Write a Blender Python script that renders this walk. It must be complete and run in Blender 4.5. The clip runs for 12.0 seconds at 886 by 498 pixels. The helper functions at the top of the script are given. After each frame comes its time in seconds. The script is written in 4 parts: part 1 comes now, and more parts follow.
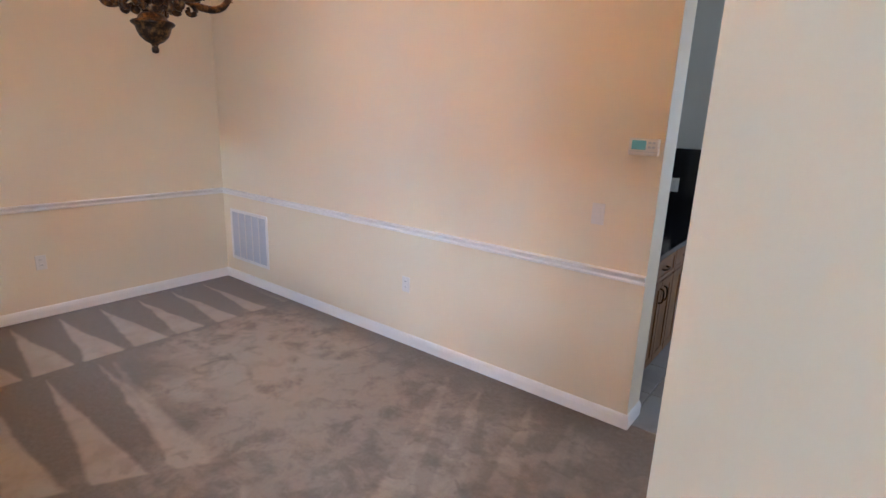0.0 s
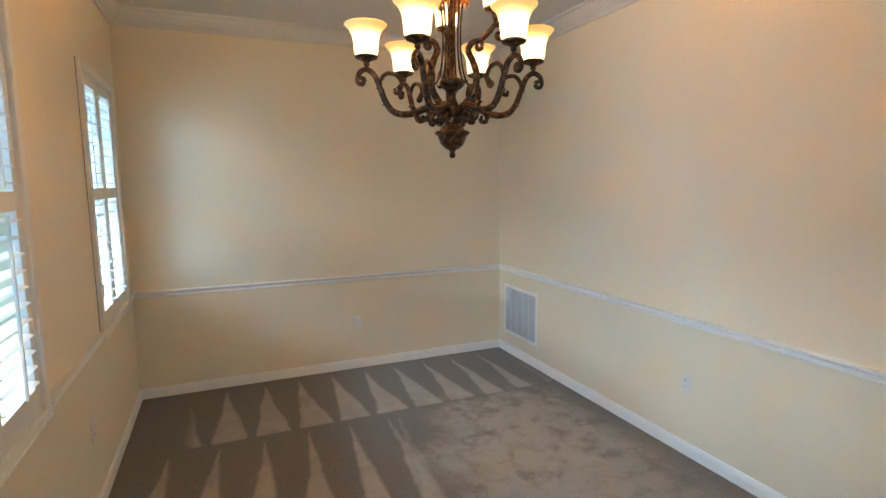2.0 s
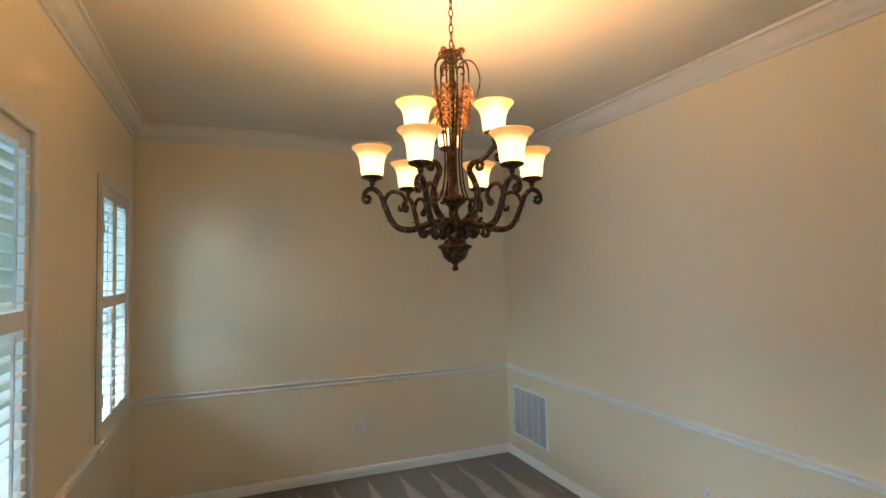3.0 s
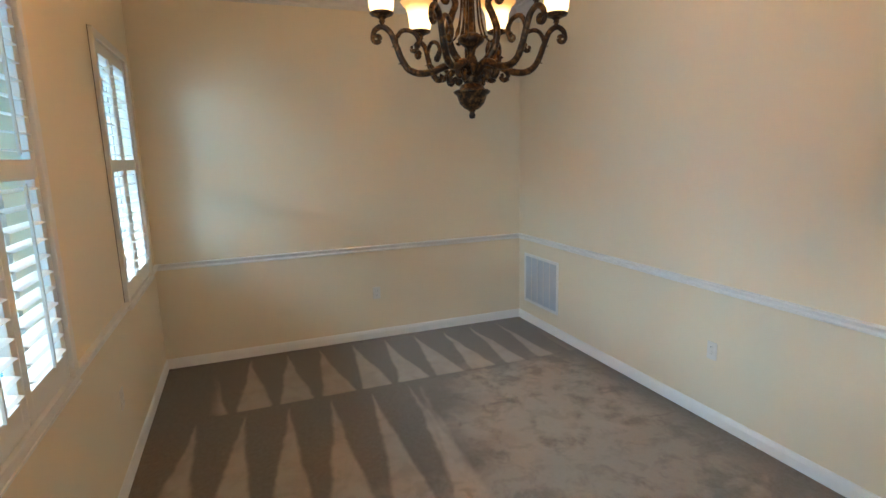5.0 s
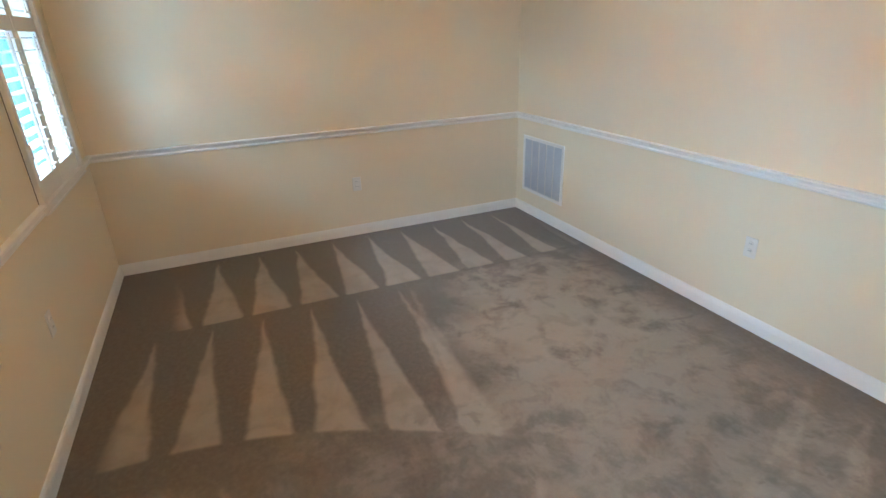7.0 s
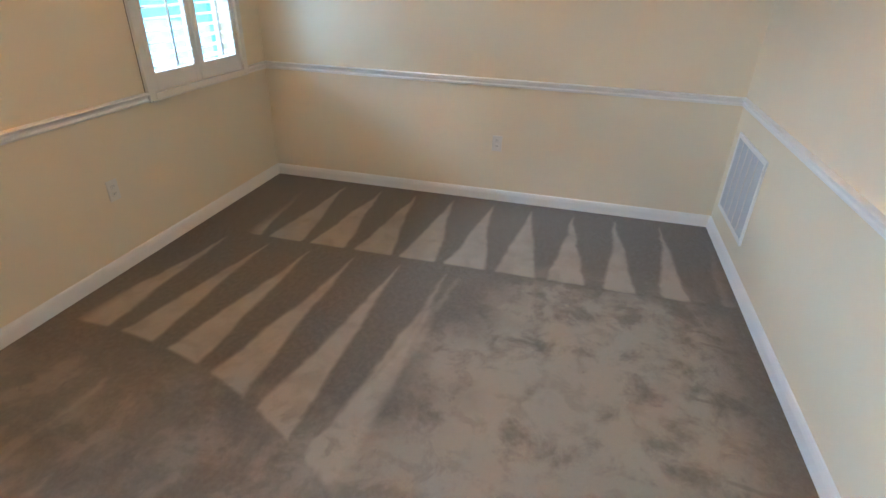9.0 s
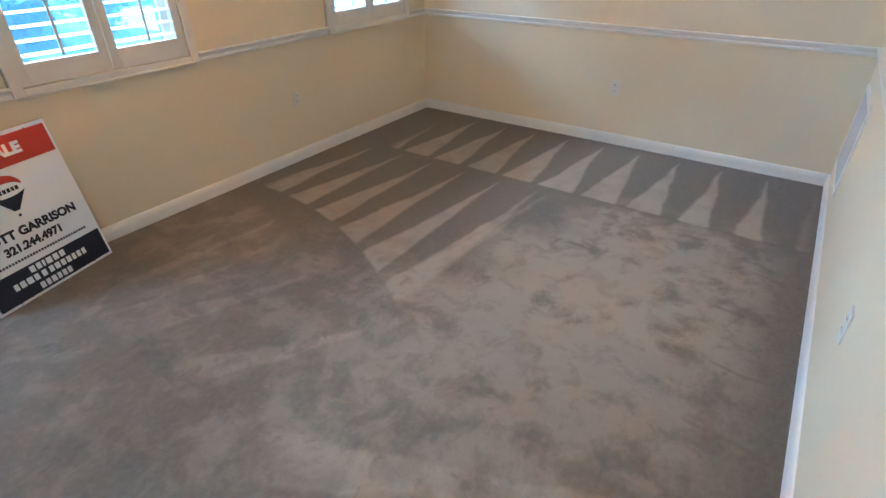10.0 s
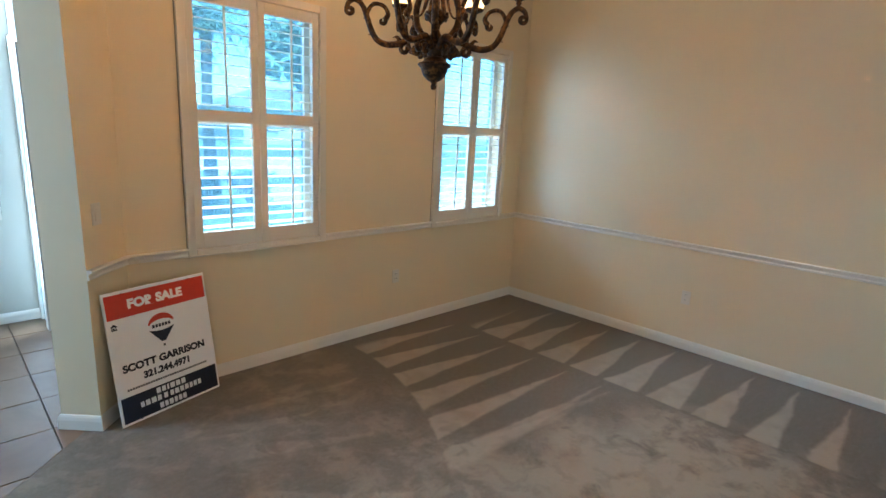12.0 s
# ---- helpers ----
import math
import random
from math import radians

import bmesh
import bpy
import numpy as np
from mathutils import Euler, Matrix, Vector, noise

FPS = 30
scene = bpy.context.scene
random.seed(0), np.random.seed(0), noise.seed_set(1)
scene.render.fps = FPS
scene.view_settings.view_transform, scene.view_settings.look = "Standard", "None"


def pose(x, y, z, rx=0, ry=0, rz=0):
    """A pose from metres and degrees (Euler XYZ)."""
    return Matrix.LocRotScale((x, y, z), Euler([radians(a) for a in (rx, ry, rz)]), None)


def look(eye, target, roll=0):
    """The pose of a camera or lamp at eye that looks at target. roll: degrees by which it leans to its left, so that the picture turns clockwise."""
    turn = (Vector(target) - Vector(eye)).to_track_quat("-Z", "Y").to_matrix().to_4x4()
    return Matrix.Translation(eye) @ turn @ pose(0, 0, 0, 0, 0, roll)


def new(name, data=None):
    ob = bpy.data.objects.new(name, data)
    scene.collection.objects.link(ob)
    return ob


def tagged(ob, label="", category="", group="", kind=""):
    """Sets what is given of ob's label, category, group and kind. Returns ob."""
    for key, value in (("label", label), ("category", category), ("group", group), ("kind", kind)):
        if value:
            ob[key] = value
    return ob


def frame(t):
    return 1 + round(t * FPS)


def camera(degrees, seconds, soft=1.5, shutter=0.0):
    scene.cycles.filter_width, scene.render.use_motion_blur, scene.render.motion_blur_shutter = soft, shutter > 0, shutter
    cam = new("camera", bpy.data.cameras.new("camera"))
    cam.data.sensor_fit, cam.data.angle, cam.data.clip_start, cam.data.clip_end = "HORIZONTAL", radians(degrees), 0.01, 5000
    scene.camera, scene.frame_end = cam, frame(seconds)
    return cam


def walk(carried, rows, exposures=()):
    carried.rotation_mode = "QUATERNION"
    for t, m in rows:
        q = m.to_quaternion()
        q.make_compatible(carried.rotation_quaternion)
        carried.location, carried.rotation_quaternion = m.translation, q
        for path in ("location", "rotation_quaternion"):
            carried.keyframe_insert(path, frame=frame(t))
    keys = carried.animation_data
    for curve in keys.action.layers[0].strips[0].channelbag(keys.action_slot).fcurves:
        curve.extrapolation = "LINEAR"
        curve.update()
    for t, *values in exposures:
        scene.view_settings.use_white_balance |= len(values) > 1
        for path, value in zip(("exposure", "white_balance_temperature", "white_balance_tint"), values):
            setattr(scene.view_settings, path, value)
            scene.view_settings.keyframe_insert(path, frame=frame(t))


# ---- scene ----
cam = camera(80.6, 12.0)
PATH = [
    (0, (0.183, 0.162, 1.691), (-0.995, 1.698, 1.19), 2.2),
    (0.5, (0.046, 0.133, 1.69), (-1.369, 1.456, 1.194), 1.2),
    (1, (0.054, 0.164, 1.692), (-1.628, 1.11, 1.167), 0.9),
    (1.5, (0.09, 0.18, 1.701), (-1.673, 0.986, 1.209), 0.4),
    (2, (0.111, 0.207, 1.766), (-1.714, 0.983, 1.513), -0.5),
    (2.5, (0.123, 0.218, 1.837), (-1.726, 0.981, 1.862), -1.0),
    (2.7, (0.126, 0.219, 1.866), (-1.722, 0.979, 1.952), -1.0),
    (4.3, (0.069, 0.234, 1.811), (-1.795, 0.958, 1.791), -1.6),
    (4.5, (0.061, 0.227, 1.785), (-1.8, 0.948, 1.667), -1.6),
    (5, (0.065, 0.213, 1.725), (-1.773, 0.919, 1.371), -1.5),
    (5.5, (0.063, 0.203, 1.648), (-1.727, 0.887, 1.076), -1.5),
    (6, (0.062, 0.237, 1.617), (-1.67, 0.889, 0.859), -1.4),
    (6.5, (-0.133, 0.273, 1.603), (-1.836, 0.949, 0.801), -2.2),
    (6.7, (-0.283, 0.276, 1.624), (-1.973, 1.008, 0.844), -2.3),
    (8.3, (-1.073, 1.351, 1.549), (-2.895, 1.543, 0.747), 2.8),
    (8.5, (-1.097, 1.498, 1.557), (-2.911, 1.531, 0.715), 3.0),
    (9, (-0.963, 1.885, 1.576), (-2.671, 1.463, 0.625), 1.8),
    (9.5, (-0.679, 2.222, 1.547), (-2.28, 1.547, 0.556), 1.0),
    (10, (-0.49, 2.566, 1.538), (-1.895, 1.608, 0.485), -0.3),
    (10.5, (-0.31, 2.796, 1.541), (-1.433, 1.561, 0.439), -0.3),
    (11, (-0.262, 2.898, 1.572), (-1.211, 1.562, 0.426), 0.4),
    (11.5, (-0.202, 2.901, 1.555), (-1.348, 1.514, 0.682), 2.2),
    (12, (-0.272, 2.845, 1.688), (-1.658, 1.471, 1.252), 3.0),
]
LIGHTNESS = [
    (0, 5.12, 6850, 35), (0.5, 5.05, 6600, 26), (1, 5.0, 6550, 22), (1.5, 5.08, 6550, 20), (2, 5.0, 6600, 16), (2.5, 4.45, 6750, 10), (4.5, 4.67, 6750, 12), (5, 4.82, 6700, 15), (6, 5.05, 6800, 18),
    (8.5, 5.2, 6100, 16), (9, 5.2, 6200, 17), (11, 5.5, 5800, 18), (11.5, 5.4, 6050, 19), (12, 4.9, 6600, 16),
]
walk(cam, [(t, look(eye, target, roll)) for t, eye, target, roll in PATH], exposures=LIGHTNESS)

# ---- world, sun and lamps ----
world = bpy.data.worlds.new("world")
scene.world = world
world.use_nodes = True
wn = world.node_tree.nodes
sky = wn.new("ShaderNodeTexSky")
sky.sky_type = "NISHITA"
sky.sun_disc = False
SUN_ELEV, SUN_ROT = radians(68), radians(25)
sky.sun_elevation, sky.sun_rotation = SUN_ELEV, SUN_ROT
world.node_tree.links.new(sky.outputs["Color"], wn["Background"].inputs["Color"])
wn["Background"].inputs["Strength"].default_value = 0.05

sun = new("sun", bpy.data.lights.new("sun", "SUN"))
sun.data.energy, sun.data.angle, sun.data.color = 2.0, radians(0.5), (1.0, 0.95, 0.87)
sun_way = Vector((math.sin(SUN_ROT) * math.cos(SUN_ELEV), math.cos(SUN_ROT) * math.cos(SUN_ELEV), math.sin(SUN_ELEV)))
sun.matrix_world = look(sun_way * 30, (0, 0, 0))

def daylight(name, at, target, width, height, watts, color=(0.72, 0.86, 1.0)):
    """A soft lamp that stands in for daylight outside, or adds unseen indoor fill."""
    ob = new(name, bpy.data.lights.new(name, "AREA"))
    ob.data.shape, ob.data.size, ob.data.size_y = "RECTANGLE", width, height
    ob.data.energy, ob.data.color = watts, color
    ob.matrix_world = look(at, target)
    return ob


daylight("daylight_porch", (-4.3, -5.2, 4.45), (-3.2, -0.5, 1.7), 5.4, 1.7, 130.0, (0.53, 0.77, 1.0))
# unseen up-facing lamp, added for light bounced off the porch slab
daylight("daylight_porch_floor", (-3.20, -1.75, 0.0), (-3.10, -0.75, 1.6), 4.1, 1.4, 6.0, (0.50, 0.75, 1.0))
# unseen low lamp, added to throw a glow on the far wall
daylight("daylight_southeast", (-1.5, -3.0, 1.6), (-4.1, -0.4, 1.75), 2.2, 2.6, 9.0, (0.46, 0.72, 1.0))
daylight("daylight_foyer_window", (-0.2, -4.6, 3.65), (-0.2, -2.4, 1.8), 2.4, 1.4, 7.0, (0.55, 0.78, 1.0))
# two fill lamps added indoors, out of view; no opening is built there
daylight("foyer_fill", (1.95, -2.1, 1.5), (-2.6, 2.9, 1.2), 1.6, 2.2, 6.0, (0.38, 0.66, 1.0))
daylight("kitchen_fill", (1.80, 4.6, 1.5), (0.0, 4.4, 1.3), 2.4, 2.0, 2.2, (0.46, 0.73, 1.0))

BULB = 0.34
SHADE_GLOW = 0.15


# ---- materials ----
def material(name, rough=0.6, metal=0.0):
    m = bpy.data.materials.new(name)
    m.use_nodes = True
    b = m.node_tree.nodes["Principled BSDF"]
    b.inputs["Roughness"].default_value = rough
    b.inputs["Metallic"].default_value = metal
    return m, m.node_tree.nodes, m.node_tree.links, b


def mix(nodes, links, fac, a, b):
    n = nodes.new("ShaderNodeMix")
    n.data_type = "RGBA"
    for socket, value in ((n.inputs[0], fac), (n.inputs[6], a), (n.inputs[7], b)):
        if isinstance(value, bpy.types.NodeSocket):
            links.new(value, socket)
        else:
            socket.default_value = value if not isinstance(value, tuple) or len(value) == 4 else (*value, 1)
    return n.outputs[2]


def calc(nodes, links, op, *values):
    n = nodes.new("ShaderNodeMath")
    n.operation = op
    for socket, value in zip(n.inputs, values):
        if isinstance(value, bpy.types.NodeSocket):
            links.new(value, socket)
        else:
            socket.default_value = value
    return n.outputs[0]


def noise_of(nodes, links, vector, scale, detail=3, rough=0.5, distortion=0.0):
    n = nodes.new("ShaderNodeTexNoise")
    n.inputs["Scale"].default_value, n.inputs["Detail"].default_value = scale, detail
    n.inputs["Roughness"].default_value, n.inputs["Distortion"].default_value = rough, distortion
    if vector is not None:
        links.new(vector, n.inputs["Vector"])
    return n.outputs["Fac"]


def ramp(nodes, links, value, a, b):
    n = nodes.new("ShaderNodeMapRange")
    n.interpolation_type = "SMOOTHSTEP"
    links.new(value, n.inputs[0])
    n.inputs[1].default_value, n.inputs[2].default_value = a, b
    return n.outputs[0]


def bump_to(nodes, links, height, b, strength, distance):
    n = nodes.new("ShaderNodeBump")
    n.inputs["Strength"].default_value, n.inputs["Distance"].default_value = strength, distance
    links.new(height, n.inputs["Height"])
    links.new(n.outputs[0], b.inputs["Normal"])


def position(nodes):
    return nodes.new("ShaderNodeNewGeometry").outputs["Position"]


def paint(name, color, rough=0.6, grain=0.0006, scale=160.0, vary=0.04):
    """Rolled or brushed paint: faint broad unevenness and a fine orange-peel relief."""
    m, nodes, links, b = material(name, rough)
    p = position(nodes)
    broad = noise_of(nodes, links, p, 1.3, 3)
    dark = tuple(c * (1 - vary) for c in color)
    links.new(mix(nodes, links, broad, dark, tuple(min(1, c * (1 + vary)) for c in color)), b.inputs["Base Color"])
    bump_to(nodes, links, noise_of(nodes, links, p, scale, 2), b, 0.35, grain)
    return m


def solid(name, color, rough=0.5, metal=0.0, vary=0.08, scale=40.0):
    m, nodes, links, b = material(name, rough, metal)
    n = noise_of(nodes, links, position(nodes), scale, 4)
    links.new(mix(nodes, links, n, tuple(c * (1 - vary) for c in color), tuple(min(1, c * (1 + vary)) for c in color)), b.inputs["Base Color"])
    return m


WALL = paint("cream_wall_paint", (0.775, 0.65, 0.455), 0.54, 0.0012, 90)
WALL_GREY = paint("pale_grey_green_wall_paint", (0.55, 0.54, 0.48), 0.55, 0.0012, 90)
CEILING = paint("white_ceiling_paint", (0.66, 0.62, 0.55), 0.8, 0.003, 60)
TRIM = paint("white_gloss_trim_paint", (0.80, 0.76, 0.69), 0.35, 0.0002, 60, 0.02)
SHUTTER = paint("white_shutter_paint", (0.74, 0.69, 0.61), 0.35, 0.0001, 60, 0.02)
PLASTIC = solid("white_plastic", (0.72, 0.67, 0.59), 0.35, 0, 0.02)
IVORY = solid("ivory_plastic", (0.62, 0.52, 0.34), 0.35, 0, 0.03)
GAP = solid("brown_joint_shade", (0.10, 0.06, 0.035), 0.9)
DARK = solid("dark_slot", (0.02, 0.02, 0.02), 0.6)
GREY_GRILLE = solid("grey_white_grille_enamel", (0.50, 0.51, 0.51), 0.45, 0, 0.03)
FILTER = solid("grey_duct_shadowed_filter", (0.50, 0.51, 0.51), 0.9, 0, 0.05)
CHROME = solid("brushed_nickel", (0.55, 0.53, 0.5), 0.3, 1.0)
SCREEN = solid("teal_lcd", (0.12, 0.42, 0.42), 0.2)
SIGN_WHITE = solid("sign_white_print", (0.88, 0.89, 0.92), 0.3, 0, 0.02)
SIGN_RED = solid("sign_red_print", (0.62, 0.045, 0.022), 0.3, 0, 0.03)
SIGN_NAVY = solid("sign_navy_print", (0.006, 0.009, 0.026), 0.3, 0, 0.05)
SIGN_GREY = solid("sign_back_aluminium", (0.4, 0.42, 0.45), 0.4, 0.3)


def iron_paint():
    """Dark oil-rubbed bronze with warm rubbed highlights."""
    m, nodes, links, b = material("oil_rubbed_bronze", 0.42, 0.7)
    p = position(nodes)
    n = noise_of(nodes, links, p, 45, 5, 0.65)
    links.new(mix(nodes, links, ramp(nodes, links, n, 0.45, 0.7), (0.030, 0.013, 0.005), (0.22, 0.098, 0.028)), b.inputs["Base Color"])
    bump_to(nodes, links, noise_of(nodes, links, p, 120, 3), b, 0.5, 0.002)
    return m


def gold_paint():
    m, nodes, links, b = material("antique_gold_leafwork", 0.42, 0.7)
    n = noise_of(nodes, links, position(nodes), 60, 4)
    links.new(mix(nodes, links, ramp(nodes, links, n, 0.35, 0.7), (0.16, 0.06, 0.02), (0.55, 0.26, 0.09)), b.inputs["Base Color"])
    return m


def shade_glass():
    """Lit alabaster glass: the bulb shines brightest low in the bell, the rim is amber."""
    m, nodes, links, b = material("lit_alabaster_glass", 0.35)
    b.inputs["Base Color"].default_value = (0.60, 0.36, 0.15, 1)
    tex = nodes.new("ShaderNodeTexCoord").outputs["Object"]
    sep = nodes.new("ShaderNodeSeparateXYZ")
    links.new(tex, sep.inputs[0])
    n = noise_of(nodes, links, tex, 35, 4)
    up = calc(nodes, links, "ADD", sep.outputs["Z"], calc(nodes, links, "MULTIPLY", calc(nodes, links, "SUBTRACT", n, 0.5), 0.02))
    rim = ramp(nodes, links, up, 0.072, 0.120)
    links.new(mix(nodes, links, rim, (1.0, 0.64, 0.26, 1), (1.0, 0.44, 0.11, 1)), b.inputs["Emission Color"])
    links.new(calc(nodes, links, "SUBTRACT", SHADE_GLOW, calc(nodes, links, "MULTIPLY", rim, SHADE_GLOW * 0.8)), b.inputs["Emission Strength"])
    return m


IRON = iron_paint()
GOLD = gold_paint()
SHADE = shade_glass()


def carpet_paint():
    """Taupe cut-pile carpet with the light and dark wedges that a vacuum cleaner leaves, and trodden blotches."""
    m, nodes, links, b = material("taupe_cut_pile_carpet", 1.0)
    b.inputs["Sheen Weight"].default_value = 0.25
    b.inputs["Sheen Roughness"].default_value = 0.5
    b.inputs["Specular IOR Level"].default_value = 0.1
    p = position(nodes)
    sep = nodes.new("ShaderNodeSeparateXYZ")
    links.new(p, sep.inputs[0])
    X, Y = sep.outputs["X"], sep.outputs["Y"]

    def m_(op, *v):
        return calc(nodes, links, op, *v)

    wob = m_("SUBTRACT", noise_of(nodes, links, p, 3.0, 2), 0.5)
    fine = m_("SUBTRACT", noise_of(nodes, links, p, 14.0, 3), 0.5)
    edge = m_("ADD", m_("MULTIPLY", wob, 0.06), m_("MULTIPLY", fine, 0.022))

    def wedges(apex_x, base_x, slant, start, pitch, width, curve, lo, hi):
        """A row of long wedges: mask of the light ones. They grow from apex_x to base_x and sit at start + k * pitch."""
        bx = m_("ADD", base_x, m_("MULTIPLY", m_("POWER", m_("MAXIMUM", m_("SUBTRACT", Y, -0.3), 0.0), 2.0), curve))
        s = m_("DIVIDE", m_("SUBTRACT", X, apex_x), m_("SUBTRACT", bx, apex_x))
        u = m_("ADD", m_("SUBTRACT", m_("SUBTRACT", Y, m_("MULTIPLY", s, slant)), start), edge)
        k = m_("DIVIDE", u, pitch)
        off = m_("MULTIPLY", m_("ABSOLUTE", m_("SUBTRACT", m_("FRACT", m_("ADD", k, 0.5)), 0.5)), pitch)
        half = m_("MULTIPLY", m_("POWER", m_("MAXIMUM", s, 0.0), 1.15), m_("MULTIPLY", width, m_("MINIMUM", 1.0, m_("SUBTRACT", 1.75, m_("MULTIPLY", Y, 0.45)))))
        inside = ramp(nodes, links, m_("SUBTRACT", half, off), -0.014, 0.020)
        live = m_("MULTIPLY", ramp(nodes, links, s, 0.0, 0.06), ramp(nodes, links, s, 1.012, 0.985))
        band = m_("MULTIPLY", ramp(nodes, links, u, lo, lo + 0.1), ramp(nodes, links, u, hi, hi - 0.25))
        return m_("MULTIPLY", m_("MULTIPLY", inside, live), band), s

    row1, s1 = wedges(-4.60, -3.61, 0.0, 0.175, 0.298, 0.125, 0.0, -0.30, 2.75)
    row2, s2 = wedges(-3.56, -2.54, -0.085, -0.185, 0.295, 0.105, 0.22, -0.12, 1.62)
    base_line = ramp(nodes, links, m_("ABSOLUTE", m_("SUBTRACT", s1, 1.0)), 0.03, 0.0)

    # trodden, cloudy middle of the room, lightest round its centre
    cloud = noise_of(nodes, links, p, 5.2, 5, 0.60, 0.3)
    cx, cy = m_("ADD", X, 2.55), m_("SUBTRACT", Y, 1.95)
    r2 = m_("ADD", m_("MULTIPLY", m_("MULTIPLY", cx, cx), 0.75), m_("MULTIPLY", cy, cy))
    heart = m_("EXPONENT", m_("MULTIPLY", r2, -1.1))
    blot = ramp(nodes, links, m_("ADD", cloud, m_("MULTIPLY", heart, 0.20)), 0.44, 0.68)
    near = ramp(nodes, links, m_("ADD", m_("ADD", Y, m_("MULTIPLY", wob, 0.9)), m_("MULTIPLY", m_("ADD", X, 3.6), 0.28)), 1.35, 1.95)
    past = ramp(nodes, links, m_("ADD", X, m_("MULTIPLY", wob, 0.3)), -2.48, -2.2)
    off_wall = ramp(nodes, links, m_("SUBTRACT", 2.9, Y), 0.0, 0.35)
    free_zone = m_("MAXIMUM", m_("MULTIPLY", near, ramp(nodes, links, m_("ADD", X, m_("MULTIPLY", wob, 0.5)), -3.85, -3.5)), past)
    broad = ramp(nodes, links, noise_of(nodes, links, p, 1.1, 2), 0.35, 0.65)
    calm = m_("MULTIPLY", past, 0.30)
    cloudy = m_("ADD", m_("MULTIPLY", blot, m_("SUBTRACT", m_("ADD", 0.70, m_("MULTIPLY", heart, 0.30)), calm)), m_("ADD", 0.10, m_("MULTIPLY", broad, m_("MULTIPLY", past, 0.14))))
    cloudy = m_("MULTIPLY", m_("MULTIPLY", cloudy, free_zone), off_wall)
    smudge = ramp(nodes, links, noise_of(nodes, links, p, 6.0, 4, 0.6, 0.4), 0.30, 0.62)

    # short dark scuffs of turned pile
    mark = noise_of(nodes, links, p, 7.5, 4, 0.62, 0.5)
    dark_mark = m_("MULTIPLY", ramp(nodes, links, mark, 0.51, 0.64), free_zone)
    # dark lines paint the shade in creases that run out from the grille wall
    for px, lean, y0 in ((-3.245, 0.20, 2.60), (-2.835, 0.12, 2.50), (-2.420, 0.04, 2.56), (-2.045, 0.07, 2.54)):
        along = m_("SUBTRACT", Y, y0)
        d = m_("ABSOLUTE", m_("SUBTRACT", m_("SUBTRACT", m_("ADD", X, m_("MULTIPLY", wob, 0.08)), px), m_("MULTIPLY", along, lean)))
        one = m_("MULTIPLY", ramp(nodes, links, d, 0.016, 0.003), m_("MULTIPLY", ramp(nodes, links, along, 0.0, 0.05), ramp(nodes, links, along, 0.33, 0.27)))
        dark_mark = m_("MAXIMUM", dark_mark, m_("MULTIPLY", one, 1.3))

    # single long strokes of the cleaner: narrow at their start, wider where they end
    def stroke(x0, y0, x1, y1, w):
        ln = math.hypot(x1 - x0, y1 - y0)
        ux, uy = (x1 - x0) / ln, (y1 - y0) / ln
        dx, dy = m_("SUBTRACT", X, x0), m_("SUBTRACT", Y, y0)
        along = m_("ADD", m_("MULTIPLY", dx, ux), m_("MULTIPLY", dy, uy))
        across = m_("ABSOLUTE", m_("ADD", m_("SUBTRACT", m_("MULTIPLY", dx, uy), m_("MULTIPLY", dy, ux)), m_("MULTIPLY", edge, 1.3)))
        half = m_("ADD", 0.012, m_("MULTIPLY", along, w / ln))
        body = ramp(nodes, links, m_("SUBTRACT", half, across), -0.014, 0.018)
        return m_("MULTIPLY", body, m_("MULTIPLY", ramp(nodes, links, along, -0.02, 0.05), ramp(nodes, links, along, ln + 0.05, ln - 0.20)))

    passes = 0.0
    for row in ((-2.28, 0.13, -1.45, 0.03, 0.03), (-1.83, 0.34, -1.30, 0.19, 0.05), (-1.93, 0.74, -1.15, 0.37, 0.08), (-1.76, 1.26, -1.10, 0.78, 0.08),
                (-1.69, 2.72, -1.05, 1.34, 0.10), (-1.43, 2.72, -0.92, 1.58, 0.085), (-1.09, 2.76, -0.80, 1.86, 0.07), (-0.80, 2.76, -0.70, 2.20, 0.05), (-3.50, 1.36, -1.98, 1.19, 0.05)):
        passes = m_("MAXIMUM", passes, stroke(*row))
    passes = m_("MULTIPLY", passes, m_("ADD", 0.55, m_("MULTIPLY", smudge, 0.45)))

    light_amount = m_("MINIMUM", m_("ADD", m_("ADD", m_("MULTIPLY", m_("MAXIMUM", row1, row2), m_("ADD", 0.68, m_("MULTIPLY", smudge, 0.32))), m_("MULTIPLY", cloudy, 0.85)), m_("MULTIPLY", passes, 0.34)), 1.0)
    light_amount = m_("MULTIPLY", light_amount, m_("SUBTRACT", 1.0, m_("MULTIPLY", dark_mark, m_("SUBTRACT", 0.55, m_("MULTIPLY", heart, 0.30)))))
    light_amount = m_("MAXIMUM", m_("SUBTRACT", light_amount, m_("MULTIPLY", base_line, 0.2)), 0.0)
    tone = mix(nodes, links, light_amount, (0.142, 0.112, 0.080), (0.385, 0.314, 0.230))
    pile = noise_of(nodes, links, p, 420, 2)
    tuft = noise_of(nodes, links, p, 38, 4, 0.7)
    tone = mix(nodes, links, m_("MULTIPLY", ramp(nodes, links, tuft, 0.35, 0.75), 0.16), tone, (0.42, 0.35, 0.28))
    tone = mix(nodes, links, m_("MULTIPLY", ramp(nodes, links, pile, 0.6, 0.3), 0.3), tone, (0.12, 0.09, 0.066))
    links.new(tone, b.inputs["Base Color"])
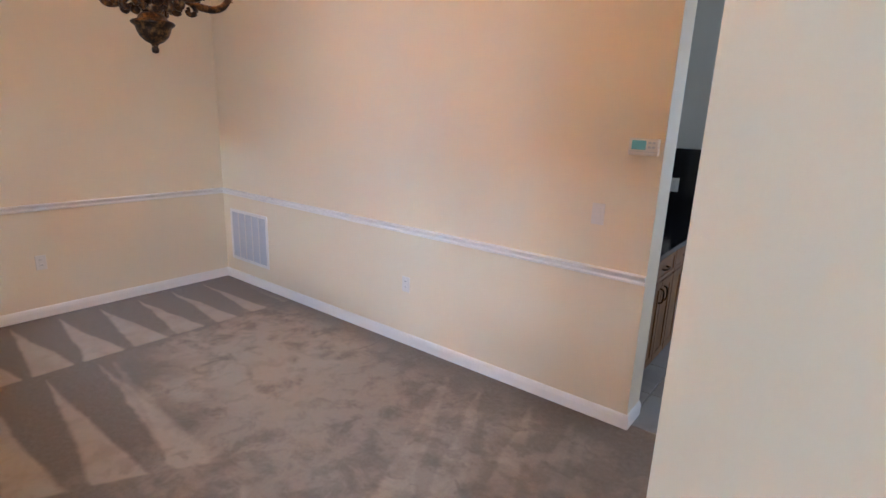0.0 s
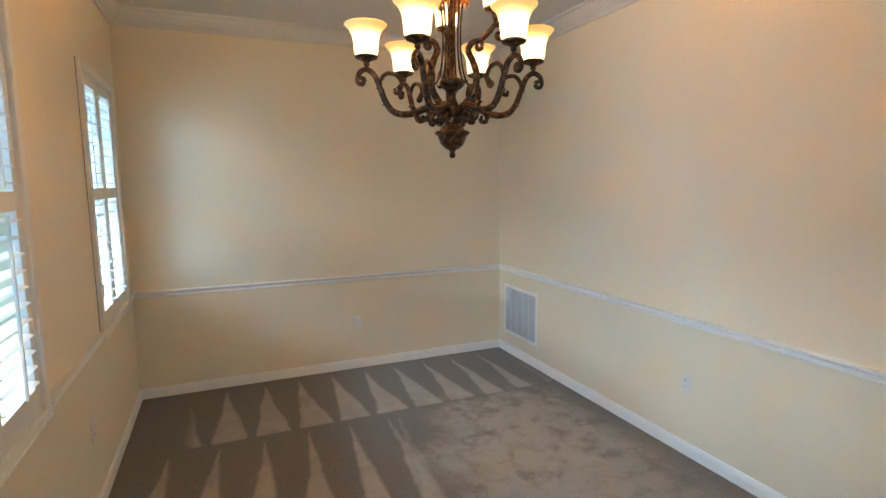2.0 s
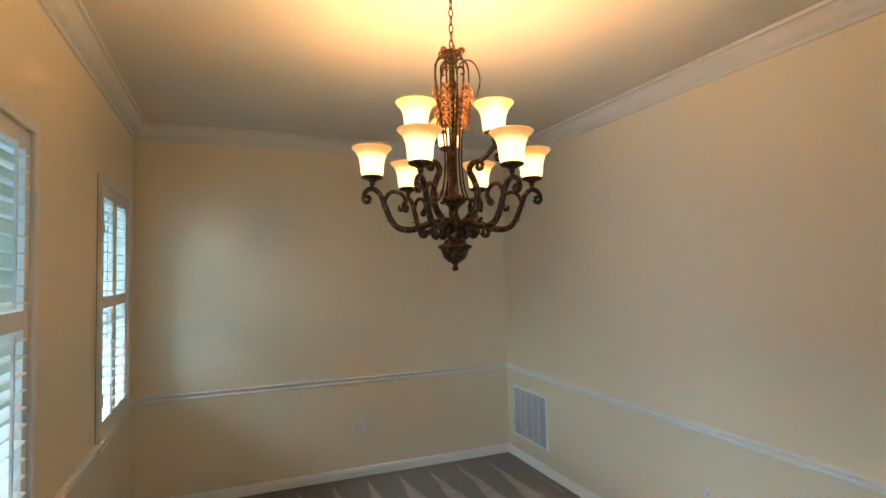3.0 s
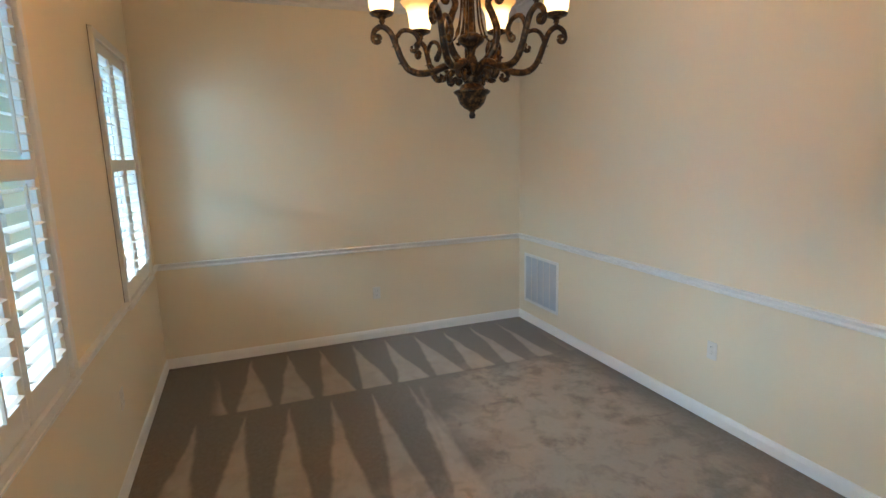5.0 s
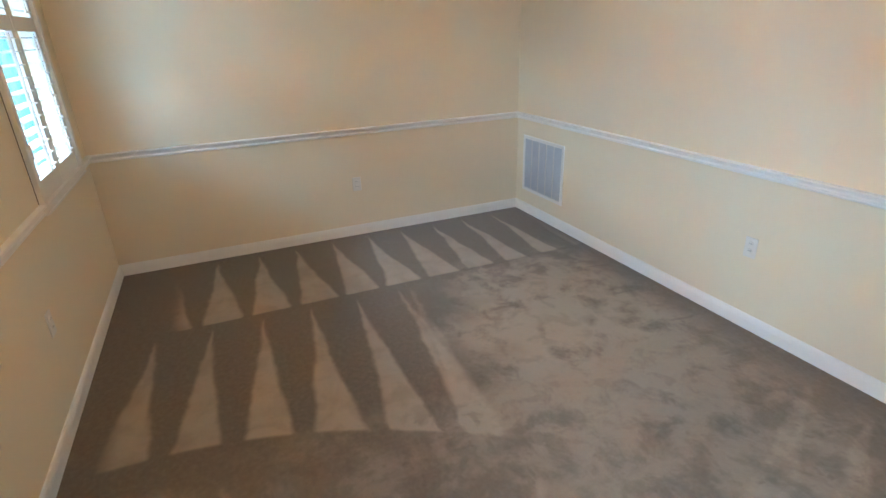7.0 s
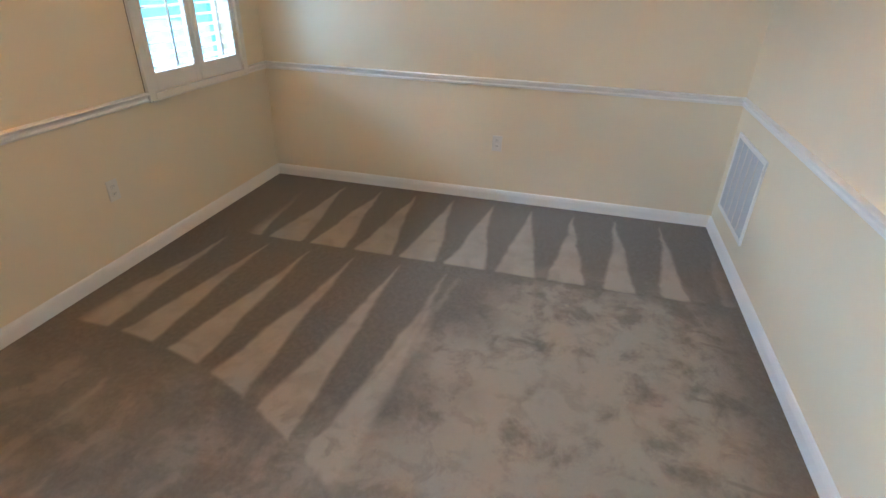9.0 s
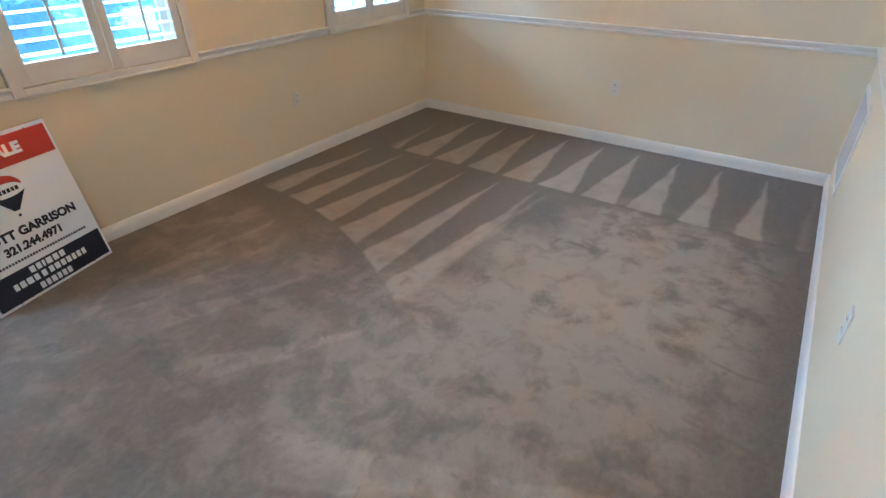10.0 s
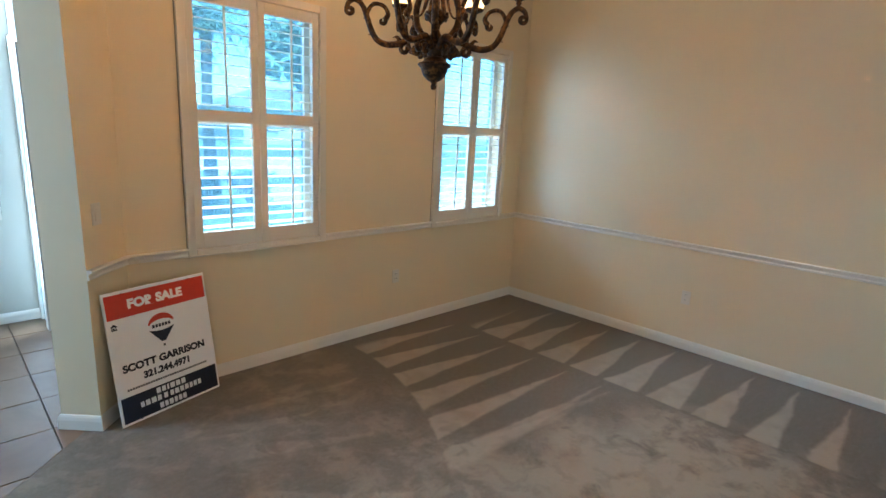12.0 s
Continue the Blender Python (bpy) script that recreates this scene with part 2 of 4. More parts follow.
    height = m_("ADD", m_("MULTIPLY", pile, 0.5), m_("MULTIPLY", tuft, 1.0))
    bump_to(nodes, links, height, b, 0.5, 0.004)
    return m


def tile_paint(name, a, c, rough, stain):
    m, nodes, links, b = material(name, rough)
    p = position(nodes)
    info = nodes.new("ShaderNodeObjectInfo").outputs["Random"]
    big = noise_of(nodes, links, p, 3.0, 4, 0.6, 0.5)
    col = mix(nodes, links, ramp(nodes, links, big, 0.3, 0.7), a, c)
    col = mix(nodes, links, calc(nodes, links, "MULTIPLY", info, 0.6), col, stain)
    links.new(col, b.inputs["Base Color"])
    fine = noise_of(nodes, links, p, 9, 2, 0.5)
    links.new(calc(nodes, links, "ADD", calc(nodes, links, "MULTIPLY", fine, 0.08), rough), b.inputs["Roughness"])
    b.inputs["Specular IOR Level"].default_value = 0.5
    return m


def wood_paint(name, a, c, rough=0.38, axis="Z"):
    m, nodes, links, b = material(name, rough)
    tex = nodes.new("ShaderNodeTexCoord").outputs["Object"]
    mp = nodes.new("ShaderNodeMapping")
    mp.inputs["Scale"].default_value = {"Z": (30, 30, 2.2), "Y": (30, 2.2, 30)}[axis]
    links.new(tex, mp.inputs["Vector"])
    g = noise_of(nodes, links, mp.outputs[0], 1.0, 6, 0.6, 0.6)
    links.new(mix(nodes, links, ramp(nodes, links, g, 0.3, 0.7), a, c), b.inputs["Base Color"])
    bump_to(nodes, links, g, b, 0.15, 0.001)
    return m


CARPET = carpet_paint()
FOYER_TILE = tile_paint("travertine_look_tile", (0.155, 0.088, 0.050), (0.235, 0.145, 0.088), 0.40, (0.26, 0.130, 0.068))
KITCHEN_TILE = tile_paint("grey_stone_tile", (0.21, 0.185, 0.16), (0.31, 0.28, 0.245), 0.28, (0.27, 0.23, 0.19))
GROUT = solid("brown_grout", (0.15, 0.115, 0.088), 0.9)
CABINET = wood_paint("cherry_stained_maple", (0.105, 0.040, 0.010), (0.225, 0.088, 0.023))
DARK_CABINET = wood_paint("dark_brown_cabinet_wood", (0.07, 0.03, 0.018), (0.13, 0.06, 0.03))
FRONT_DOOR = wood_paint("mahogany_door_wood", (0.10, 0.035, 0.02), (0.20, 0.08, 0.04))


def granite():
    m, nodes, links, b = material("polished_black_granite", 0.12)
    p = position(nodes)
    v = nodes.new("ShaderNodeTexVoronoi")
    v.inputs["Scale"].default_value = 220
    links.new(p, v.inputs["Vector"])
    links.new(mix(nodes, links, ramp(nodes, links, v.outputs["Distance"], 0.12, 0.02), (0.008, 0.008, 0.010), (0.16, 0.15, 0.14)), b.inputs["Base Color"])
    return m


GRANITE = granite()


def window_glass():
    m = bpy.data.materials.new("blue_green_view_dimming_glass")
    m.use_nodes = True
    nodes, links = m.node_tree.nodes, m.node_tree.links
    nodes.clear()
    out, tr, gl = nodes.new("ShaderNodeOutputMaterial"), nodes.new("ShaderNodeBsdfTransparent"), nodes.new("ShaderNodeBsdfGlossy")
    # blue-green tint added to dim and cool the bright view outside
    tr.inputs["Color"].default_value = (0.34, 0.58, 0.72, 1)
    gl.inputs["Roughness"].default_value = 0.02
    mx = nodes.new("ShaderNodeMixShader")
    mx.inputs[0].default_value = 0.05
    links.new(tr.outputs[0], mx.inputs[1])
    links.new(gl.outputs[0], mx.inputs[2])
    links.new(mx.outputs[0], out.inputs["Surface"])
    return m


GLASS = window_glass()


def haze_sheet():
    """Thin added sheet, mostly clear; its pale share hazes the view outside."""
    m = bpy.data.materials.new("pale_haze_sheet")
    m.use_nodes = True
    nodes, links = m.node_tree.nodes, m.node_tree.links
    nodes.clear()
    out, tr, df = nodes.new("ShaderNodeOutputMaterial"), nodes.new("ShaderNodeBsdfTransparent"), nodes.new("ShaderNodeBsdfTranslucent")
    df.inputs["Color"].default_value = (0.50, 0.60, 0.62, 1)
    mx = nodes.new("ShaderNodeMixShader")
    mx.inputs[0].default_value = 0.11
    links.new(tr.outputs[0], mx.inputs[1])
    links.new(df.outputs[0], mx.inputs[2])
    links.new(mx.outputs[0], out.inputs["Surface"])
    return m


HAZE_SHEET = haze_sheet()


def ground_paint():
    m, nodes, links, b = material("lawn_ground", 0.95)
    p = position(nodes)
    n = noise_of(nodes, links, p, 1.2, 5, 0.6)
    f = noise_of(nodes, links, p, 25, 4)
    c = mix(nodes, links, ramp(nodes, links, n, 0.35, 0.65), (0.10, 0.125, 0.06), (0.15, 0.17, 0.09))
    links.new(mix(nodes, links, calc(nodes, links, "MULTIPLY", f, 0.5), c, (0.04, 0.06, 0.02)), b.inputs["Base Color"])
    bump_to(nodes, links, f, b, 0.6, 0.05)
    return m


GROUND = ground_paint()
CONCRETE = solid("pale_concrete", (0.36, 0.355, 0.34), 0.85, 0, 0.15, 3)
ASPHALT = solid("asphalt", (0.06, 0.06, 0.06), 0.9, 0, 0.2, 12)
BARK = solid("grey_brown_bark", (0.13, 0.10, 0.075), 0.9, 0, 0.4, 8)
LEAF = solid("mid_green_leaves", (0.12, 0.165, 0.09), 0.55, 0, 0.45, 2)
LEAF_DARK = solid("dark_green_shrub_leaves", (0.085, 0.12, 0.06), 0.5, 0, 0.45, 4)
STUCCO = paint("pale_stucco", (0.52, 0.47, 0.40), 0.9, 0.003, 50)
ROOF_TONE = solid("brown_roof_shingle", (0.12, 0.095, 0.08), 0.9, 0, 0.3, 8)
DARK_GLASS = solid("dark_window_glass", (0.03, 0.04, 0.05), 0.08)


# ---- building helpers ----
def part(name, bm, mat, parent=None, label="", smooth=False):
    me = bpy.data.meshes.new(name)
    bmesh.ops.recalc_face_normals(bm, faces=bm.faces[:])
    bm.to_mesh(me)
    bm.free()
    me.materials.append(mat)
    if smooth:
        for f in me.polygons:
            f.use_smooth = True
    ob = new(name, me)
    if parent is not None:
        ob.parent = parent
    if label:
        tagged(ob, label)
    return ob


def box(bm, x0, x1, y0, y1, z0, z1, bevel=0.0):
    v = [bm.verts.new((x, y, z)) for z in (z0, z1) for x, y in ((x0, y0), (x1, y0), (x1, y1), (x0, y1))]
    fs = [bm.faces.new([v[i] for i in f]) for f in ((3, 2, 1, 0), (4, 5, 6, 7), (0, 1, 5, 4), (1, 2, 6, 5), (2, 3, 7, 6), (3, 0, 4, 7))]
    if bevel:
        es = list({e for f in fs for e in f.edges})
        bmesh.ops.bevel(bm, geom=es, offset=bevel, segments=2, affect="EDGES", profile=0.5)
    return v


def boxed(name, dims, mat, parent=None, bevel=0.0, label=""):
    bm = bmesh.new()
    box(bm, *dims, bevel)
    return part(name, bm, mat, parent, label)


def prism(bm, pts, z0, z1):
    lo = [bm.verts.new((x, y, z0)) for x, y in pts]
    hi = [bm.verts.new((x, y, z1)) for x, y in pts]
    bm.faces.new(lo[::-1])
    bm.faces.new(hi)
    for i in range(len(pts)):
        j = (i + 1) % len(pts)
        bm.faces.new((lo[i], lo[j], hi[j], hi[i]))


def sweep(bm, path, profile, closed=False):
    """A moulding along a plan path; the profile's first number is how far it stands out to the left of the way."""
    n = len(path)
    rings = []
    for i in range(n):
        p = Vector(path[i])
        before = (p - Vector(path[i - 1])).normalized() if i or closed else None
        after = (Vector(path[(i + 1) % n]) - p).normalized() if i < n - 1 or closed else None
        a, b = before or after, after or before
        na, nb = Vector((-a.y, a.x)), Vector((-b.y, b.x))
        mid = (na + nb).normalized()
        mid /= max(0.3, mid.dot(na))
        rings.append([bm.verts.new((p.x + mid.x * o, p.y + mid.y * o, z)) for o, z in profile])
    m = len(profile)
    for i in range(n if closed else n - 1):
        r, s = rings[i], rings[(i + 1) % n]
        for k in range(m):
            bm.faces.new((r[k], r[(k + 1) % m], s[(k + 1) % m], s[k]))
    if not closed:
        bm.faces.new(rings[0])
        bm.faces.new(rings[-1][::-1])


def lathe(bm, profile, sides=24, center=(0, 0, 0)):
    """Turns (radius, height) rows round z."""
    cx, cy, cz = center
    rings = []
    for r, z in profile:
        if r < 1e-5:
            rings.append([bm.verts.new((cx, cy, cz + z))])
        else:
            rings.append([bm.verts.new((cx + r * math.cos(2 * math.pi * k / sides), cy + r * math.sin(2 * math.pi * k / sides), cz + z)) for k in range(sides)])
    for a, b in zip(rings, rings[1:]):
        for k in range(sides):
            j = (k + 1) % sides
            q = [a[k % len(a)], a[j % len(a)], b[j % len(b)], b[k % len(b)]]
            q = list(dict.fromkeys(q))
            if len(q) > 2:
                bm.faces.new(q)


def smooth_path(points, per=6):
    """Catmull-Rom through points of any number of coordinates."""
    pts = [Vector(p) for p in points]
    pts = [pts[0] * 2 - pts[1]] + pts + [pts[-1] * 2 - pts[-2]]
    out = []
    for i in range(1, len(pts) - 2):
        a, b, c, d = pts[i - 1 : i + 3]
        for k in range(per):
            t = k / per
            out.append(0.5 * (2 * b + (c - a) * t + (2 * a - 5 * b + 4 * c - d) * t * t + (3 * b - a - 3 * c + d) * t**3))
    out.append(pts[-2])
    return out


def tube(bm, points, radii, sides=8, flat=1.0):
    """A round bar along points, with a radius for each point or one for all; flat squeezes it across."""
    n = len(points)
    if not isinstance(radii, (list, tuple)):
        radii = [radii] * n
    rings, up = [], Vector((0.13, 0.29, 0.95)).normalized()
    for i, p in enumerate(points):
        d = (points[min(i + 1, n - 1)] - points[max(i - 1, 0)]).normalized()
        a = d.cross(up)
        if a.length < 0.05:
            a = d.cross(Vector((1, 0, 0)))
        a.normalize()
        b = d.cross(a).normalized()
        r = radii[i]
        rings.append([bm.verts.new(p + a * (r * math.cos(2 * math.pi * k / sides)) + b * (r * flat * math.sin(2 * math.pi * k / sides))) for k in range(sides)])
    for r, s in zip(rings, rings[1:]):
        for k in range(sides):
            bm.faces.new((r[k], r[(k + 1) % sides], s[(k + 1) % sides], s[k]))
    bm.faces.new(rings[0][::-1])
    bm.faces.new(rings[-1])


def thing(name, at, label, category, group="", turn=0.0):
    ob = new(name)
    ob.empty_display_size = 0.1
    ob.matrix_world = pose(*at, 0, 0, turn)
    return tagged(ob, label, category, group)


def setting(ob, label=""):
    return tagged(ob, label, kind="structure")


# ---- plan of the place ----
XF, YW, YV = -4.690, -0.488, 2.900   # faces of the far wall, the window wall and the grille wall
H = 3.10                             # ceiling
VW_END = -0.565                      # where the grille wall stops at the kitchen doorway
KY = 3.11                            # kitchen face of that wall
S2 = math.sqrt(2)


def diag(s, d):
    """Plan point from s = x + y and d = x - y."""
    return ((s + d) / 2, (s - d) / 2)


STUB = [diag(-1.541, -0.565), diag(-1.060, -0.565), diag(-1.060, -0.260), diag(-2.12, -0.260)]
NEAR = [diag(0.700, -0.525), diag(0.700, -0.240), diag(2.60, -0.240), diag(2.26, -0.525)]

# ---- floors and ceiling ----
bm = bmesh.new()
carpet_plan = [(XF, YW), (STUB[0][0], YW), STUB[0], STUB[1], diag(-1.060, -0.452), diag(0.700, -0.452), NEAR[0], NEAR[3], (NEAR[3][0], YV + 0.05), (VW_END, YV + 0.05), (VW_END, YV), (XF, YV)]
lo = [bm.verts.new((x, y, 0.0)) for x, y in carpet_plan]
lo2 = [bm.verts.new((x, y, -0.03)) for x, y in carpet_plan]
bm.faces.new(lo)
for i in range(len(lo)):
    j = (i + 1) % len(lo)
    bm.faces.new((lo[i], lo2[i], lo2[j], lo[j]))
carpet = part("floor_carpet", bm, CARPET)
setting(carpet, "taupe cut-pile carpet with light and dark vacuum marks")
slab = setting(boxed("floor", (-4.9, 3.0, -3.2, 6.5, -0.12, -0.014), GROUT), "brown grout bed under the stone tiles")
ceiling = setting(boxed("ceiling", (-4.9, 3.2, -3.2, 6.5, H, H + 0.15), CEILING), "white painted flat ceiling")


# ---- walls ----
def wall(name, plan, mat=WALL, z0=0.0, z1=H, label="cream painted drywall wall"):
    bm = bmesh.new()
    prism(bm, plan, z0, z1)
    return setting(part(name, bm, mat), label)


def rect(x0, x1, y0, y1):
    return [(x0, y0), (x1, y0), (x1, y1), (x0, y1)]


def pierced(name, x0, x1, y0, y1, holes, mat=WALL, label="cream painted drywall wall"):
    """A wall along x with rectangular holes (x0, x1, z0, z1), in one mesh."""
    bm = bmesh.new()
    at = x0
    for a, b, c, d in sorted(holes):
        box(bm, at, a, y0, y1, 0, H)
        box(bm, a, b, y0, y1, 0, c)
        box(bm, a, b, y0, y1, d, H)
        at = b
    box(bm, at, x1, y0, y1, 0, H)
    return setting(part(name, bm, mat), label)


WIN_A, WIN_B, WIN_F, WIN_K = -1.388, -3.452, 0.297, 0.310   # right edge of each shutter frame
WIN_W, WIN_Z0, WIN_Z1 = 0.975, 0.848, 2.475


def hole(x1):
    return (x1 - WIN_W + 0.055, x1 - 0.055, WIN_Z0 + 0.055, WIN_Z1 - 0.055)


wall("wall_west", rect(XF - 0.2, XF, YW - 0.2, YV + 0.21))
pierced("wall_south", XF, -1.30 + 0.16, YW - 0.2, YW, [hole(WIN_A), hole(WIN_B)])
wall("wall_south_end", [(-1.14, YW), (-1.14, YW - 0.2), STUB[3], STUB[2], STUB[1], STUB[0]])
wall("wall_north", rect(XF, VW_END, YV, KY))
wall("wall_near", NEAR)
wall("wall_east", [NEAR[3], NEAR[2], (1.6, 1.22), (1.6, KY), (NEAR[3][0], KY)])
FY, DX = -2.42, -0.86
pierced("wall_foyer_south", DX - 0.2, 3.0, FY - 0.2, FY, [hole(WIN_F)], WALL_GREY, "pale grey-green painted drywall wall")
wall("wall_foyer_north", rect(1.22, 3.0, 1.22, 1.36), WALL_GREY, label="pale grey-green painted drywall wall")
wall("wall_foyer_east", rect(2.8, 3.0, FY, 1.22), WALL_GREY, label="pale grey-green painted drywall wall")
# front door wall with a sidelight
bm = bmesh.new()
box(bm, DX - 0.16, DX, FY, -2.40, 0, H)
box(bm, DX - 0.16, DX, -2.40, -2.14, 0, 0.05)
box(bm, DX - 0.16, DX, -2.40, -1.08, 2.15, H)
box(bm, DX - 0.16, DX, -2.14, -2.04, 0, 2.15)
box(bm, DX - 0.16, DX, -1.08, -0.84, 0, H)
setting(part("wall_front_door", bm, WALL_GREY), "pale grey-green painted wall round the front door")
wall("wall_foyer_link", [STUB[3], (STUB[3][0] - 0.16, STUB[3][1]), (DX - 0.16, -0.84), (DX, -0.84)], WALL_GREY, label="pale grey-green painted drywall wall")

# kitchen
KX, KB, NB = -1.27, 4.90, 6.20
wall("wall_kitchen_west", rect(KX - 0.2, KX, KY, NB + 0.2), WALL_GREY, label="grey-white painted kitchen wall")
wall("wall_kitchen_east", rect(1.9, 2.1, KY - 0.1, NB + 0.2), WALL_GREY, label="grey-white painted kitchen wall")
wall("wall_kitchen_south_east", rect(1.6, 1.9, KY - 0.15, KY), WALL_GREY, label="grey-white painted kitchen wall")
pierced("wall_nook_north", KX, 1.9, NB, NB + 0.2, [hole(WIN_K)], WALL_GREY, "grey-white painted kitchen wall")
# back wall with an arched opening
bm = bmesh.new()
box(bm, KX, -0.64, KB, KB + 0.14, 0, H)
box(bm, 1.46, 1.9, KB, KB + 0.14, 0, H)
arch_curve = [(-0.64 + 1.05 * (1 - math.cos(a)), 2.30 + 0.42 * math.sin(a)) for a in np.linspace(0, math.pi, 25)]
rows = [[bm.verts.new(q) for q in ((x, KB, z), (x, KB + 0.14, z), (x, KB + 0.14, H), (x, KB, H))] for x, z in arch_curve]
for ra, rb in zip(rows, rows[1:]):
    for k in range(4):
        bm.faces.new((ra[k], ra[(k + 1) % 4], rb[(k + 1) % 4], rb[k]))
for end in (rows[0], rows[-1][::-1]):
    bm.faces.new(end)
bmesh.ops.recalc_face_normals(bm, faces=bm.faces[:])
setting(part("wall_kitchen_arch", bm, WALL_GREY), "grey-white painted wall with an arched opening")

# ---- mouldings ----
BASE = [(0, 0), (0.015, 0), (0.015, 0.055), (0.011, 0.072), (0.006, 0.082), (0, 0.086)]
RAIL_Z = 0.878
RAIL = [(0, -0.028), (0.009, -0.028), (0.014, -0.025), (0.016, -0.020), (0.015, -0.014), (0.010, -0.010), (0.008, -0.006), (0.011, 0.003), (0.020, 0.011), (0.030, 0.015), (0.032, 0.018), (0.032, 0.023), (0.027, 0.026), (0, 0.027)]
CROWN = [(0, -0.125), (0.012, -0.125), (0.018, -0.105), (0.045, -0.085), (0.072, -0.045), (0.080, -0.022), (0.098, -0.018), (0.100, 0), (0, 0)]


def moulding(name, path, profile, z, label, mat=None):
    bm = bmesh.new()
    sweep(bm, path, [(o, h + z) for o, h in profile])
    return setting(part(name, bm, mat or TRIM), label)


ROOM = [(XF, YV), (XF, YW), STUB[0], STUB[1]]
moulding("baseboard", [(VW_END, KY), (VW_END, YV)] + ROOM + [STUB[2], STUB[3]], BASE, 0, "white painted baseboard moulding")
moulding("baseboard", [NEAR[2], NEAR[1], NEAR[0], NEAR[3], (NEAR[3][0], KY)], BASE, 0, "white painted baseboard moulding")
moulding("baseboard", [(DX, FY), (2.8, FY)], BASE, 0, "white painted baseboard moulding")
moulding("baseboard", [(1.9, NB), (KX, NB), (KX, KB + 0.14), (-0.64, KB + 0.14), (-0.64, KB)], BASE, 0, "white painted baseboard moulding")
RAIL_LABEL = "white painted chair rail moulding"
moulding("chair_rail", [(VW_END, YV), (XF, YV), (XF, YW), (WIN_B - WIN_W, YW)], RAIL, RAIL_Z, RAIL_LABEL)
moulding("chair_rail", [(WIN_B, YW), (WIN_A - WIN_W, YW)], RAIL, RAIL_Z, RAIL_LABEL)
moulding("chair_rail", [(WIN_A, YW), STUB[0], STUB[1]], RAIL, RAIL_Z, RAIL_LABEL)
moulding("crown_moulding", [(1.2, YV)] + [(XF, YV), (XF, YW), STUB[0], NEAR[0], NEAR[3], (NEAR[3][0], YV)], CROWN, H, "white painted crown moulding", CEILING)
# header over the diagonal opening
wall("wall_header", [STUB[1], STUB[2], NEAR[1], NEAR[0]], z0=2.75)
wall("wall_header_kitchen", rect(VW_END, NEAR[3][0], YV, KY), z0=2.60)


# ---- shuttered windows ----
def louvre_mesh(width):
    bm = bmesh.new()
    t, w = 0.0036, 0.031
    sect = [(-w, 0), (-w * 0.5, t), (w * 0.5, t), (w, 0), (w * 0.5, -t), (-w * 0.5, -t)]
    ends = [[bm.verts.new((x, a, b)) for a, b in sect] for x in (0, width)]
    for k in range(6):
        bm.faces.new((ends[0][k], ends[0][(k + 1) % 6], ends[1][(k + 1) % 6], ends[1][k]))
    bm.faces.new(ends[0][::-1])
    bm.faces.new(ends[1])
    bmesh.ops.recalc_face_normals(bm, faces=bm.faces[:])
    me = bpy.data.meshes.new("louvre")
    bm.to_mesh(me)
    bm.free()
    me.materials.append(SHUTTER)
    return me


